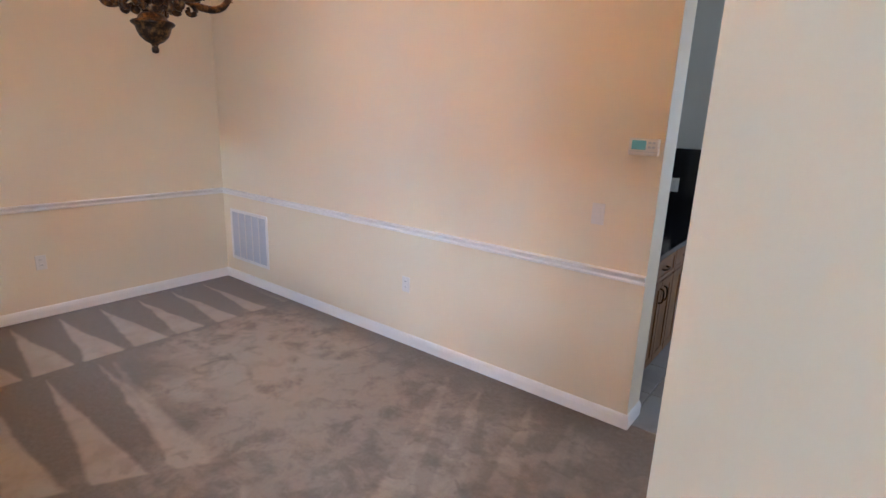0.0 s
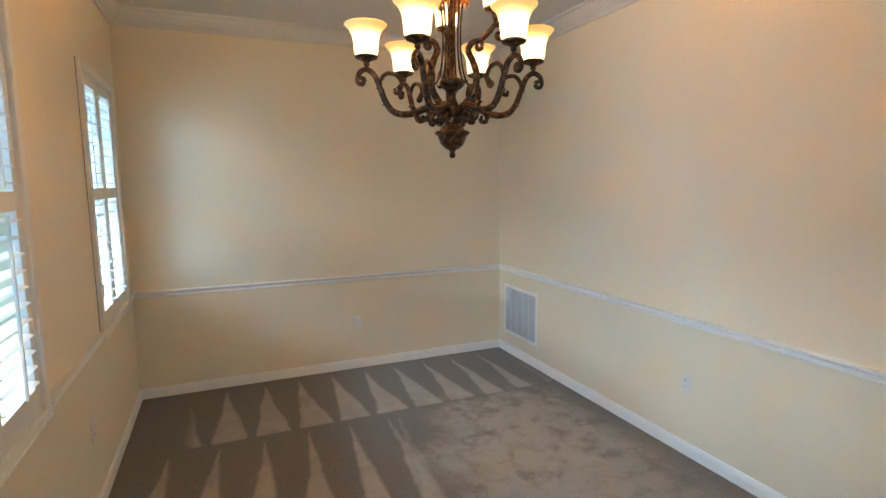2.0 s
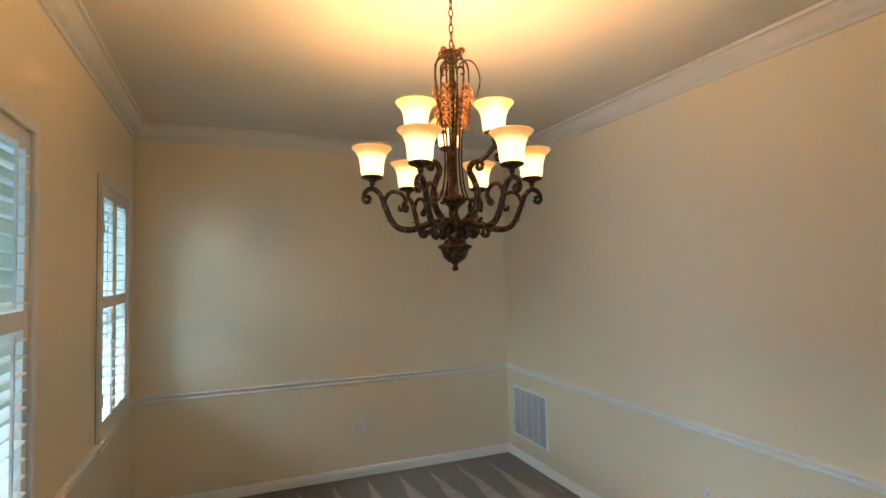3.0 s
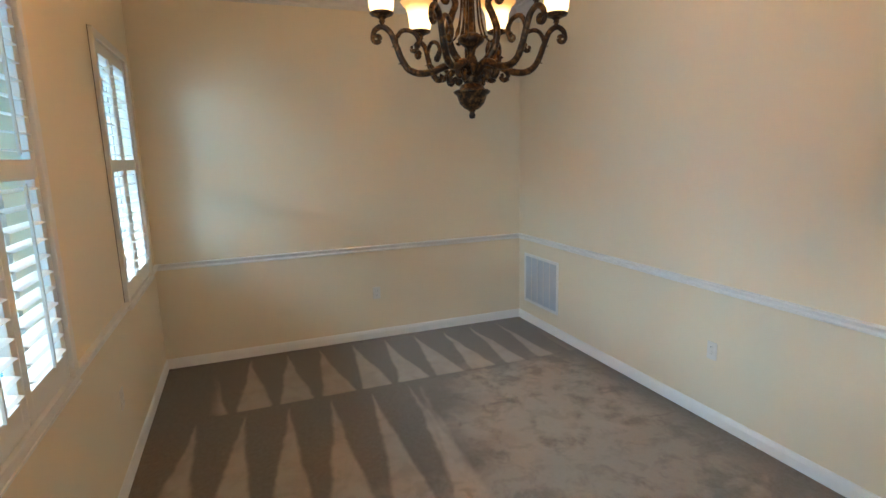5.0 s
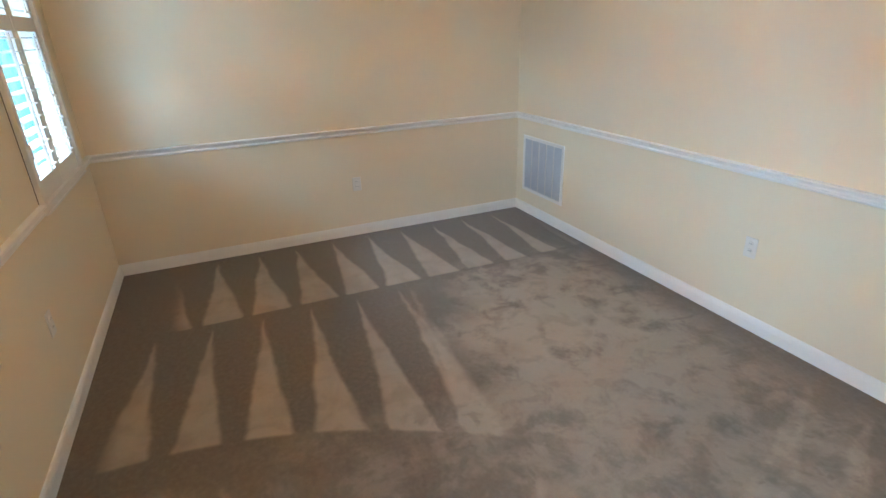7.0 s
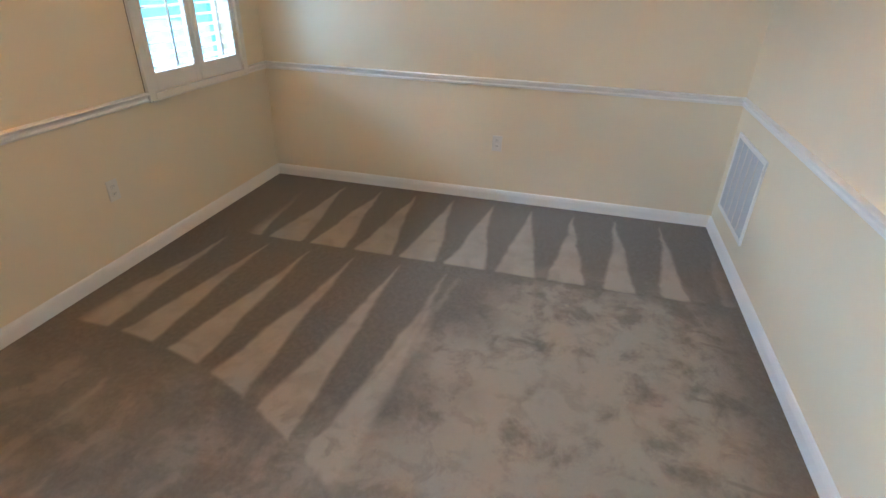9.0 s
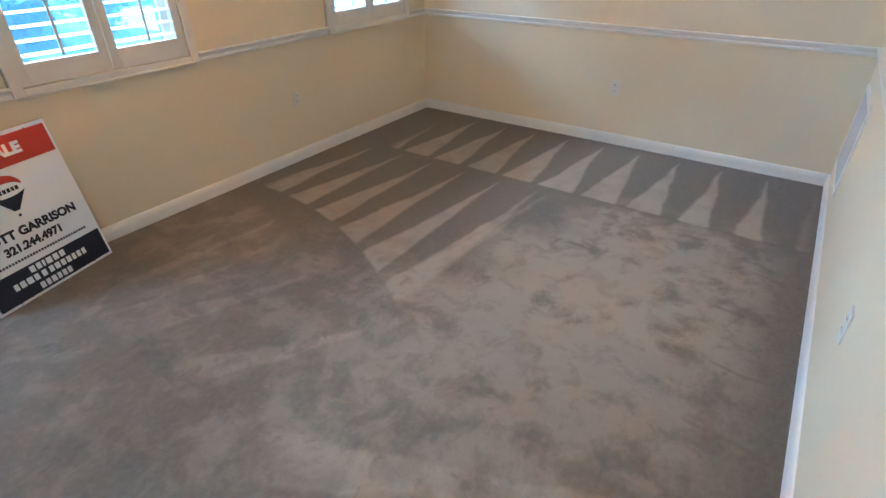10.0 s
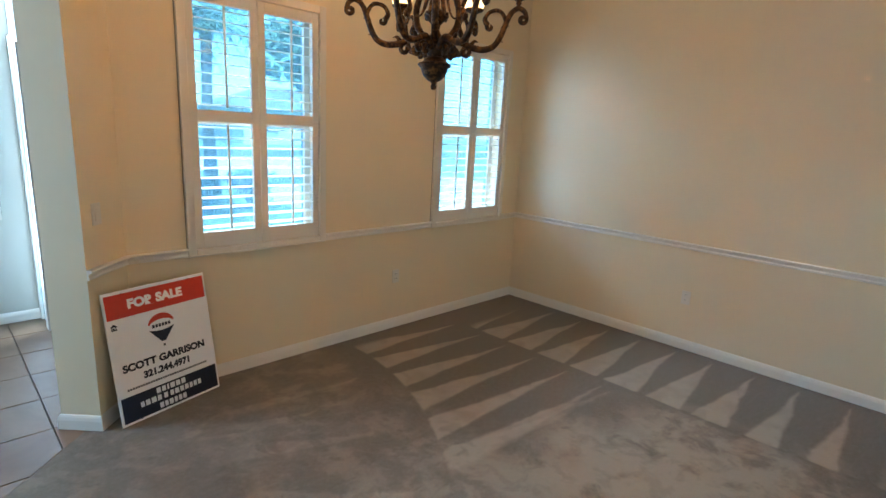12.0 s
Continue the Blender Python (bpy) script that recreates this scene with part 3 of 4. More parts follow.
def shutter_window(x1, y, turn, label, tilt=-6.0):
    """A plantation-shutter set in its frame. Built with its frame's right edge at local x = 0, the room towards +y."""
    root = thing("window_shutter", (x1, y, 0), label, "plantation shutters", "shuttered windows", turn)
    w, z0, z1 = WIN_W, WIN_Z0, WIN_Z1
    # outer frame
    bm = bmesh.new()
    for dims in ((-w, -w + 0.050, -0.07, 0.026, z0, z1), (-0.050, 0, -0.07, 0.026, z0, z1), (-w + 0.050, -0.050, -0.07, 0.026, z1 - 0.050, z1), (-w + 0.050, -0.050, -0.07, 0.026, z0, z0 + 0.045)):
        box(bm, *dims, 0.004)
    part("frame", bm, SHUTTER, root)
    boxed("sill_lip", (-w + 0.01, -0.01, 0.026, 0.034, z0 + 0.002, z0 + 0.012), SHUTTER, root, 0.002)
    # thin brown strips paint the shade in the joint between frame and wall
    bm = bmesh.new()
    for gx in (-w - 0.003, 0.0005):
        box(bm, gx, gx + 0.0025, 0.0005, 0.003, z0 + 0.02, z1)
    box(bm, -w, 0, 0.0005, 0.003, z1 + 0.0005, z1 + 0.003)
    part("shadow_gap", bm, GAP, root, "dark strip drawn for the joint's shade round the frame")
    # two panels
    inner0, inner1 = -w + 0.053, -0.053
    mid = (inner0 + inner1) / 2
    zb, zt, zm = z0 + 0.048, z1 - 0.053, 1.712
    for a, b in ((inner0, mid - 0.002), (mid + 0.002, inner1)):
        panel = new("shutter_panel")
        panel.parent = root
        bm = bmesh.new()
        st = 0.046
        box(bm, a, a + st, -0.022, 0.008, zb, zt, 0.002)
        box(bm, b - st, b, -0.022, 0.008, zb, zt, 0.002)
        box(bm, a + st, b - st, -0.022, 0.008, zb, zb + 0.100, 0.002)
        box(bm, a + st, b - st, -0.022, 0.008, zt - 0.066, zt, 0.002)
        box(bm, a + st, b - st, -0.022, 0.008, zm - 0.036, zm + 0.036, 0.002)
        me = bpy.data.meshes.new("shutter_panel")
        bmesh.ops.recalc_face_normals(bm, faces=bm.faces[:])
        bm.to_mesh(me)
        bm.free()
        me.materials.append(SHUTTER)
        frame_ob = new("panel_frame", me)
        frame_ob.parent = panel
        lm = louvre_mesh(b - a - 2 * st - 0.004)
        for lo_z, hi_z in ((zb + 0.100, zm - 0.036), (zm + 0.036, zt - 0.066)):
            n = round((hi_z - lo_z) / 0.0625)
            step = (hi_z - lo_z) / n
            for k in range(n):
                lv = new("louvre", lm)
                lv.parent = panel
                lv.matrix_local = pose(a + st + 0.002, -0.006, lo_z + step * (k + 0.5), tilt, 0, 0)
            cx = (a + b) / 2
            boxed("tilt_rod", (cx - 0.006, cx + 0.006, 0.026, 0.035, lo_z + 0.015, hi_z - 0.01), SHUTTER, panel)
    for zz in (zb + 0.25, zt - 0.25):
        for hx in (-w + 0.050, -0.055):
            boxed("hinge", (hx - 0.002, hx + 0.007, 0.022, 0.030, zz - 0.035, zz + 0.035), SHUTTER, root)
    # the window behind: vinyl frame, meeting rail and panes
    bm = bmesh.new()
    fx0, fx1, fz0, fz1 = -w + 0.055, -0.055, z0 + 0.055, z1 - 0.055
    for dims in ((fx0, fx0 + 0.04, -0.16, -0.11, fz0, fz1), (fx1 - 0.04, fx1, -0.16, -0.11, fz0, fz1), (fx0 + 0.04, fx1 - 0.04, -0.16, -0.11, fz0, fz0 + 0.045), (fx0 + 0.04, fx1 - 0.04, -0.16, -0.11, fz1 - 0.04, fz1), (fx0 + 0.04, fx1 - 0.04, -0.155, -0.115, 1.66, 1.70)):
        box(bm, *dims)
    part("window_frame", bm, SHUTTER, root)
    for a, b in ((fz0 + 0.045, 1.66), (1.70, fz1 - 0.04)):
        pane = boxed("pane", (fx0 + 0.04, fx1 - 0.04, -0.139, -0.135, a, b), GLASS, root)
        pane.visible_shadow = False
    # pale see-through sheet added beyond the panes as haze
    screen = boxed("window_haze", (fx0 + 0.042, fx1 - 0.042, -0.168, -0.166, fz0 + 0.03, fz1 - 0.03), HAZE_SHEET, root, label="thin pale sheet added as haze over the view")
    screen.visible_shadow = False
    return root


shutter_window(WIN_A, YW, 0, "white plantation shutters with open louvres above the leaning yard sign")
shutter_window(WIN_B, YW, 0, "white plantation shutters with open louvres, close to the room's corner")
shutter_window(WIN_F, FY, 0, "white plantation shutters with open louvres on the foyer wall")
shutter_window(WIN_K - WIN_W, NB, 180, "white plantation shutters with open louvres in the breakfast nook")


# ---- return-air grille ----
def air_grille():
    x0, x1, z0, z1 = -4.568, -3.958, 0.212, 0.716
    root = thing("air_grille", (0, YV, 0), "white steel return-air grille low on the cream wall", "air vent")
    bm = bmesh.new()
    box(bm, x0, x0 + 0.028, -0.012, 0, z0, z1, 0.003)
    box(bm, x1 - 0.028, x1, -0.012, 0, z0, z1, 0.003)
    box(bm, x0 + 0.028, x1 - 0.028, -0.012, 0, z0, z0 + 0.028, 0.003)
    box(bm, x0 + 0.028, x1 - 0.028, -0.012, 0, z1 - 0.028, z1, 0.003)
    part("frame", bm, TRIM, root)
    # flat filter sheet on the wall; its grey includes the duct's shade
    boxed("filter", (x0 + 0.028, x1 - 0.028, -0.003, -0.0005, z0 + 0.028, z1 - 0.028), FILTER, root, label="grey filter behind the blades, the duct's shade in its colour")
    for k in range(1, 5):
        cx = x0 + 0.028 + (x1 - x0 - 0.056) * k / 5
        boxed("divider", (cx - 0.0025, cx + 0.0025, -0.012, -0.003, z0 + 0.028, z1 - 0.028), PLASTIC, root)
    span = z1 - z0 - 0.056
    n = 36
    bm = bmesh.new()
    box(bm, 0, x1 - x0 - 0.056, -0.0045, 0.0045, -0.0007, 0.0007)
    me = bpy.data.meshes.new("blade")
    bmesh.ops.recalc_face_normals(bm, faces=bm.faces[:])
    bm.to_mesh(me)
    bm.free()
    me.materials.append(GREY_GRILLE)
    for k in range(n):
        b = new("blade", me)
        b.parent = root
        b.matrix_local = pose(x0 + 0.028, -0.0075, z0 + 0.028 + span * (k + 0.5) / n, 40, 0, 0)
    for sx in (x0 + 0.014, x1 - 0.014):
        bm = bmesh.new()
        lathe(bm, [(0, 0.003), (0.004, 0.002), (0.005, 0)], 8)
        s = part("screw", bm, CHROME, root)
        s.matrix_local = pose(sx, -0.012, z1 - 0.06, 90, 0, 0)


air_grille()


# ---- wall plates ----
def outlet(at, turn, label):
    """A duplex outlet plate; faces local -y."""
    root = thing("wall_outlet", at, label, "electrical outlet", "wall outlets", turn)
    boxed("plate", (-0.036, 0.036, -0.006, 0, -0.058, 0.058), PLASTIC, root, 0.003)
    for dz in (-0.021, 0.021):
        bm = bmesh.new()
        lathe(bm, [(0, 0.003), (0.0155, 0.003), (0.0165, 0.0)], 16)
        s = part("socket", bm, PLASTIC, root)
        s.matrix_local = pose(0, -0.006, dz, 90, 0, 0)
        bm = bmesh.new()
        for dx in (-0.006, 0.006):
            box(bm, dx - 0.0012, dx + 0.0012, -0.0095, -0.0088, dz - 0.001, dz + 0.008)
        part("slots", bm, DARK, root)
    return root


def switch(at, turn, label):
    root = thing("light_switch", at, label, "light switch", "light switches", turn)
    boxed("plate", (-0.036, 0.036, -0.006, 0, -0.058, 0.058), PLASTIC, root, 0.003)
    boxed("rocker", (-0.0165, 0.0165, -0.010, -0.006, -0.033, 0.033), PLASTIC, root, 0.002)
    return root


outlet((-2.245, YV, 0.468), 0, "white duplex outlet plate below the chair rail on the cream wall")
outlet((XF, 1.348, 0.445), 90, "white duplex outlet plate on the cream wall opposite the foyer")
outlet((-3.07, YW, 0.46), 180, "white duplex outlet plate on the cream wall between the two windows")
switch((-0.862, YV, 1.195), 0, "white rocker light switch under the thermostat")
sd = diag(-1.22, -0.565)
switch((sd[0], sd[1], 1.18), 225, "white rocker light switch above the yard sign")


def thermostat():
    root = thing("thermostat", (-0.660, YV, 1.567), "white digital thermostat with a teal screen on the cream wall", "thermostat")
    boxed("body", (-0.075, 0.075, -0.028, 0, -0.042, 0.042), PLASTIC, root, 0.006)
    boxed("screen", (-0.058, 0.012, -0.0295, -0.028, -0.014, 0.032), SCREEN, root, label="teal liquid-crystal screen")
    bm = bmesh.new()
    for dx, dz in ((0.030, 0.022), (0.050, 0.022), (0.030, 0.0), (0.050, 0.0)):
        box(bm, dx - 0.007, dx + 0.007, -0.031, -0.028, dz - 0.005, dz + 0.005, 0.001)
    part("buttons", bm, GREY_GRILLE, root)
    boxed("cover_seam", (-0.075, 0.075, -0.0285, -0.0275, -0.024, -0.022), GREY_GRILLE, root)


thermostat()


# ---- yard sign ----
SIGN_W, SIGN_H = 0.61, 0.755


def text_part(name, words, mat, parent, x, z, height, squeeze=1.0, bold=0.0):
    """Flat lettering centred at x, on the sign's face, in the built-in font."""
    cu = bpy.data.curves.new(name, "FONT")
    cu.body, cu.size, cu.extrude, cu.offset = words, height / 0.70, 0.0003, bold
    cu.align_x = "CENTER"
    tmp = bpy.data.objects.new(name, cu)
    scene.collection.objects.link(tmp)
    bpy.context.view_layer.update()
    me = bpy.data.meshes.new_from_object(tmp.evaluated_get(bpy.context.evaluated_depsgraph_get()))
    bpy.data.objects.remove(tmp)
    me.materials.clear()
    me.materials.append(mat)
    ob = new(name, me)
    ob.parent = parent
    ob.matrix_local = pose(x, -0.0072, z, 90, 0, 0) @ Matrix.Diagonal((squeeze, 1, 1, 1))
    return ob


def bars(name, mat, parent, cx, z, height, widths, gap, back=-0.0072, joined=False):
    """A line of unlettered blocks, as wide as the words they stand for; tiny ones are joined."""
    total = sum(widths) + gap * (len(widths) - 1)
    x = cx - total / 2
    bm = bmesh.new()
    for w in widths:
        if w and not joined:
            boxed(name, (x, x + w, back - 0.0004, back, z, z + height), mat, parent)
        elif w:
            box(bm, x, x + w, back - 0.0004, back, z, z + height)
        x += w + gap
    if joined:
        tagged(part(name, bm, mat, parent), kind="stuff")
    else:
        bm.free()


def yard_sign():
    root = thing("yard_sign", (0, 0, 0), "white, red and navy yard sign leaning on the cream wall", "real estate sign")
    W, Hh = SIGN_W, SIGN_H
    bm = bmesh.new()
    box(bm, -W / 2, W / 2, -0.005, 0.005, 0, Hh, 0.001)
    part("board", bm, SIGN_WHITE, root)
    f = -0.0052
    boxed("red_band", (-W / 2 + 0.012, W / 2 - 0.012, f - 0.0006, f, Hh - 0.151, Hh - 0.017), SIGN_RED, root, label="red printed band")
    boxed("navy_band", (-W / 2 + 0.012, W / 2 - 0.012, f - 0.0006, f, 0.014, 0.160), SIGN_NAVY, root, label="navy printed band")
    text_part("headline", "FOR SALE", SIGN_WHITE, root, -0.016, 0.650, 0.048, 1.10, 0.0040)
    text_part("name_line", "SCOTT GARRISON", SIGN_NAVY, root, -0.008, 0.299, 0.040, 1.04, 0.0028)
    text_part("phone_line", "321.244.4971", SIGN_NAVY, root, -0.008, 0.234, 0.037, 1.0, 0.0028)
    bars("web_line", SIGN_NAVY, root, -0.006, 0.190, 0.012, [0.010] * 34, 0.0045, f, True)
    bars("letter_block", SIGN_WHITE, root, -0.006, 0.118, 0.032, [0.025, 0.023, 0.012, 0.028, 0.026, 0.026], 0.008, -0.0062)
    bars("letter_block", SIGN_WHITE, root, -0.006, 0.074, 0.032, [0.021, 0.025, 0.029, 0.023, 0.0, 0.023, 0.0, 0.022, 0.025, 0.023, 0.023, 0.019, 0.021, 0.021], 0.0078, -0.0062)
    bars("letter_block", SIGN_WHITE, root, -0.006, 0.025, 0.032, [0.023, 0.020, 0.024, 0.019, 0.021, 0.022], 0.0075, -0.0062)
    # balloon emblem: red cap over a navy cup, and a small basket
    cx, cz, r = -0.006, 0.478, 0.080
    bm = bmesh.new()
    arc = [(cx + r * math.cos(a), cz + 0.030 + r * 0.86 * math.sin(a)) for a in np.linspace(0.25, math.pi - 0.25, 16)]
    inner = [(cx + 0.93 * r * math.cos(a), cz + 0.030 + r * 0.42 * math.sin(a)) for a in np.linspace(math.pi - 0.25, 0.25, 16)]
    vs = [bm.verts.new((x, f - 0.0008, z)) for x, z in arc + inner]
    n = 16
    for k in range(n - 1):
        bm.faces.new((vs[k], vs[k + 1], vs[2 * n - 2 - k], vs[2 * n - 1 - k]))
    part("emblem_cap", bm, SIGN_RED, root)
    bm = bmesh.new()
    top = [(cx + r * 0.96 * u, cz + 0.012 - 0.014 * (1 - u * u)) for u in np.linspace(-1, 1, 11)]
    vs = [bm.verts.new((x, f - 0.0008, z)) for x, z in top]
    tip = [bm.verts.new((cx + 0.012, f - 0.0008, cz - 0.068)), bm.verts.new((cx - 0.012, f - 0.0008, cz - 0.068))]
    bm.faces.new(vs[::-1] + tip[::-1])
    box(bm, cx - 0.006, cx + 0.006, f - 0.0012, f - 0.0004, cz - 0.098, cz - 0.086)
    part("emblem_cup", bm, SIGN_NAVY, root)
    bars("emblem_line", SIGN_NAVY, root, cx, cz + 0.020, 0.019, [0.014] * 6, 0.005, f, True)
    # small house mark at the side
    bm = bmesh.new()
    hx, hz = -W / 2 + 0.040, 0.560
    box(bm, hx - 0.016, hx + 0.016, f - 0.0006, f, hz - 0.016, hz - 0.008)
    for dx in (-0.013, 0.009):
        box(bm, hx + dx, hx + dx + 0.004, f - 0.0006, f, hz - 0.008, hz + 0.004)
    v = [bm.verts.new((hx + a, f - 0.0006, hz + b)) for a, b in ((-0.020, 0.004), (0.020, 0.004), (0, 0.022))]
    bm.faces.new(v)
    box(bm, hx - 0.006, hx + 0.006, f - 0.0008, f, hz - 0.006, hz + 0.000)
    part("house_mark", bm, SIGN_NAVY, root)
    # bolt holes
    for bx, bz in ((-0.20, Hh - 0.016), (0.20, Hh - 0.016), (-0.20, 0.012), (0.20, 0.012)):
        bm = bmesh.new()
        lathe(bm, [(0, 0.0006), (0.004, 0.0006), (0.004, 0)], 10)
        s = part("bolt_hole", bm, DARK, root)
        s.matrix_local = pose(bx, f, bz, 90, 0, 0)
    return root


# stands on its lower edge and leans back on the wall and its corner
SIGN_L, SIGN_R = Vector((-0.899, -0.186)), Vector((-1.487, -0.340))
lower = (SIGN_L + SIGN_R) / 2
yaw = math.degrees(math.atan2(SIGN_L.y - SIGN_R.y, SIGN_L.x - SIGN_R.x))
sign = yard_sign()
sign.matrix_world = pose(lower.x, lower.y, 0.003, 0, 0, yaw + 180) @ pose(0, 0, 0, -9.0, 0, 0)


# ---- chandelier ----
GROW = 1.03


def chandelier():
    cx, cy, tip = -1.908, 1.112, 1.865
    root = thing("chandelier", (cx, cy, tip), "dark bronze scrolled chandelier with nine lit alabaster bell shades", "chandelier")
    root.scale = (GROW, GROW, GROW)
    # turned bowl and finial, hub, stem
    bm = bmesh.new()
    lathe(bm, [(0, 0), (0.010, 0.003), (0.013, 0.014), (0.009, 0.024), (0.014, 0.032), (0.030, 0.040), (0.046, 0.056), (0.054, 0.074), (0.058, 0.088), (0.069, 0.096), (0.072, 0.102), (0.064, 0.108), (0.050, 0.112), (0.044, 0.124), (0.032, 0.134), (0, 0.136)], 28)
    part("bowl", bm, IRON, root, smooth=True)
    bm = bmesh.new()
    lathe(bm, [(0.028, 0.134), (0.040, 0.150), (0.034, 0.170), (0.024, 0.185), (0.030, 0.200), (0.022, 0.222), (0.014, 0.240), (0.018, 0.258), (0.030, 0.270), (0.048, 0.284), (0.052, 0.296), (0.046, 0.306), (0.030, 0.314), (0.012, 0.322), (0.009, 0.42), (0.013, 0.45), (0.009, 0.48), (0.008, 0.70), (0.020, 0.78), (0.012, 0.80), (0.012, 0.86), (0.028, 0.875), (0.026, 0.90), (0.040, 0.905), (0.044, 0.914), (0.018, 0.928), (0, 0.932)], 20)
    part("stem", bm, IRON, root, smooth=True)
    # basket of bands, pinched in the middle
    band = [(0.020, 0.885), (0.044, 0.890), (0.066, 0.868), (0.072, 0.830), (0.070, 0.770), (0.058, 0.690), (0.044, 0.600), (0.036, 0.500), (0.036, 0.420), (0.044, 0.350), (0.058, 0.305), (0.074, 0.288), (0.084, 0.294)]
    for k in range(6):
        a = radians(60 * k + 18)
        pts = smooth_path([(r * math.cos(a), r * math.sin(a), z) for r, z in band], 4)
        bm = bmesh.new()
        tube(bm, pts, 0.0085, 6, 0.45)
        part("band", bm, IRON, root, smooth=True)
    thin = [(0.030, 0.862), (0.060, 0.880), (0.092, 0.866), (0.112, 0.825), (0.116, 0.780), (0.104, 0.730), (0.098, 0.722)]
    for k in range(3):
        a = radians(120 * k + 62)
        bm = bmesh.new()
        tube(bm, smooth_path([(r * math.cos(a), r * math.sin(a), z) for r, z in thin], 5), 0.0035, 6)
        curl = [(0.022, 0.845), (0.040, 0.862), (0.056, 0.850), (0.054, 0.832), (0.042, 0.832)]
        tube(bm, smooth_path([(r * math.cos(a + 0.5), r * math.sin(a + 0.5), z) for r, z in curl], 4), 0.005, 6)
        part("wire_scroll", bm, IRON, root, smooth=True)
    # gilt leaves on the bands
    for k in range(6):
        a = radians(60 * k + 18)
        bm = bmesh.new()
        for i in range(7):
            z = 0.600 + i * 0.026
            r = 0.052 + 0.0035 * i + 0.006
            size = 0.020 * (0.65 + 0.5 * math.sin(math.pi * (i + 1) / 8))
            for side in (-1, 1):
                ca, sa = math.cos(a), math.sin(a)
                tx, ty = -sa * side, ca * side
                p = [(r * ca, r * sa, z), (r * ca + tx * size, r * sa + ty * size, z + 0.012), ((r + 0.010) * ca + tx * size * 0.9, (r + 0.010) * sa + ty * size * 0.9, z - 0.010), ((r + 0.004) * ca, (r + 0.004) * sa, z - 0.022)]
                vs = [bm.verts.new(q) for q in p]
                back = [bm.verts.new((q[0] - ca * 0.002, q[1] - sa * 0.002, q[2])) for q in p]
                bm.faces.new(vs)
                bm.faces.new(back[::-1])
                for m in range(4):
                    bm.faces.new((vs[m], vs[(m + 1) % 4], back[(m + 1) % 4], back[m]))
        part("gilt_leaf", bm, GOLD, root)
    bm = bmesh.new()
    for k in range(6):
        a = radians(60 * k + 48)
        tube(bm, smooth_path([(r * math.cos(a), r * math.sin(a), z) for r, z in ((0.012, 0.905), (0.036, 0.925), (0.054, 0.918), (0.050, 0.905))], 3), [0.004 + 0.004 * math.sin(i / 9 * math.pi) for i in range(10)], 5)
    part("leaf_collar", bm, GOLD, root, smooth=True)

    def spiral(r, z, start, turns, size, a, way=1):
        out = []
        for i in range(14):
            u = i / 13
            ang = start + way * turns * 2 * math.pi * u
            q = size * (1 - 0.78 * u)
            out.append(((r + q * math.cos(ang)), (z + q * math.sin(ang))))
        return [Vector((rr * math.cos(a), rr * math.sin(a), zz)) for rr, zz in out]

    def cup_and_shade(parent, r, z, a):
        bm = bmesh.new()
        lathe(bm, [(0, -0.022), (0.012, -0.020), (0.010, -0.010), (0.022, -0.002), (0.040, 0.004), (0.046, 0.012), (0.040, 0.016), (0, 0.016)], 16)
        c = part("cup", bm, IRON, parent, smooth=True)
        c.matrix_local = pose(r * math.cos(a), r * math.sin(a), z)
        bm = bmesh.new()
        lathe(bm, [(0.030, 0.010), (0.040, 0.014), (0.046, 0.030), (0.048, 0.060), (0.052, 0.085), (0.062, 0.108), (0.078, 0.124), (0.082, 0.130), (0.079, 0.133), (0.072, 0.126), (0.057, 0.108), (0.047, 0.085), (0.043, 0.060), (0.041, 0.030), (0.030, 0.018)], 26)
        s = part("shade", bm, SHADE, parent, "lit amber-rimmed alabaster glass shade", smooth=True)
        s.matrix_local = pose(r * math.cos(a), r * math.sin(a), z)

    face = math.degrees(math.atan2(0.18 - cy, 0.16 - cx))
    for k in range(6):
        a = radians(face + 40 + 60 * k)
        arm = new("arm")
        arm.parent = root
        bm = bmesh.new()
        run = [(0.030, 0.165), (0.070, 0.200), (0.110, 0.195), (0.150, 0.178), (0.200, 0.172), (0.240, 0.186), (0.266, 0.222), (0.284, 0.268), (0.305, 0.318), (0.335, 0.340), (0.362, 0.328), (0.372, 0.302)]
        pts = smooth_path([(r * math.cos(a), r * math.sin(a), z) for r, z in run], 5)
        n = len(pts)
        tube(bm, pts, [0.0155 - 0.006 * i / n for i in range(n)], 8)
        tube(bm, spiral(0.356, 0.298, 0.3, 0.95, 0.018, a, -1), [0.008 + 0.004 * (i / 13) for i in range(14)], 7)
        # inner C-scroll
        cs = [(0.268, 0.226), (0.286, 0.285), (0.262, 0.325), (0.222, 0.322), (0.200, 0.292), (0.212, 0.268)]
        cp = smooth_path([(r * math.cos(a), r * math.sin(a), z) for r, z in cs], 5)
        tube(bm, cp, [0.0085 + 0.004 * max(0, i - 18) / 7 for i in range(len(cp))], 7)
        tube(bm, spiral(0.222, 0.262, 2.4, 0.8, 0.014, a, 1), 0.009, 6)
        tube(bm, spiral(0.126, 0.158, 1.3, 0.9, 0.022, a, -1), 0.010, 6)
        tube(bm, spiral(0.076, 0.152, 1.6, 0.8, 0.018, a, -1), 0.011, 6)
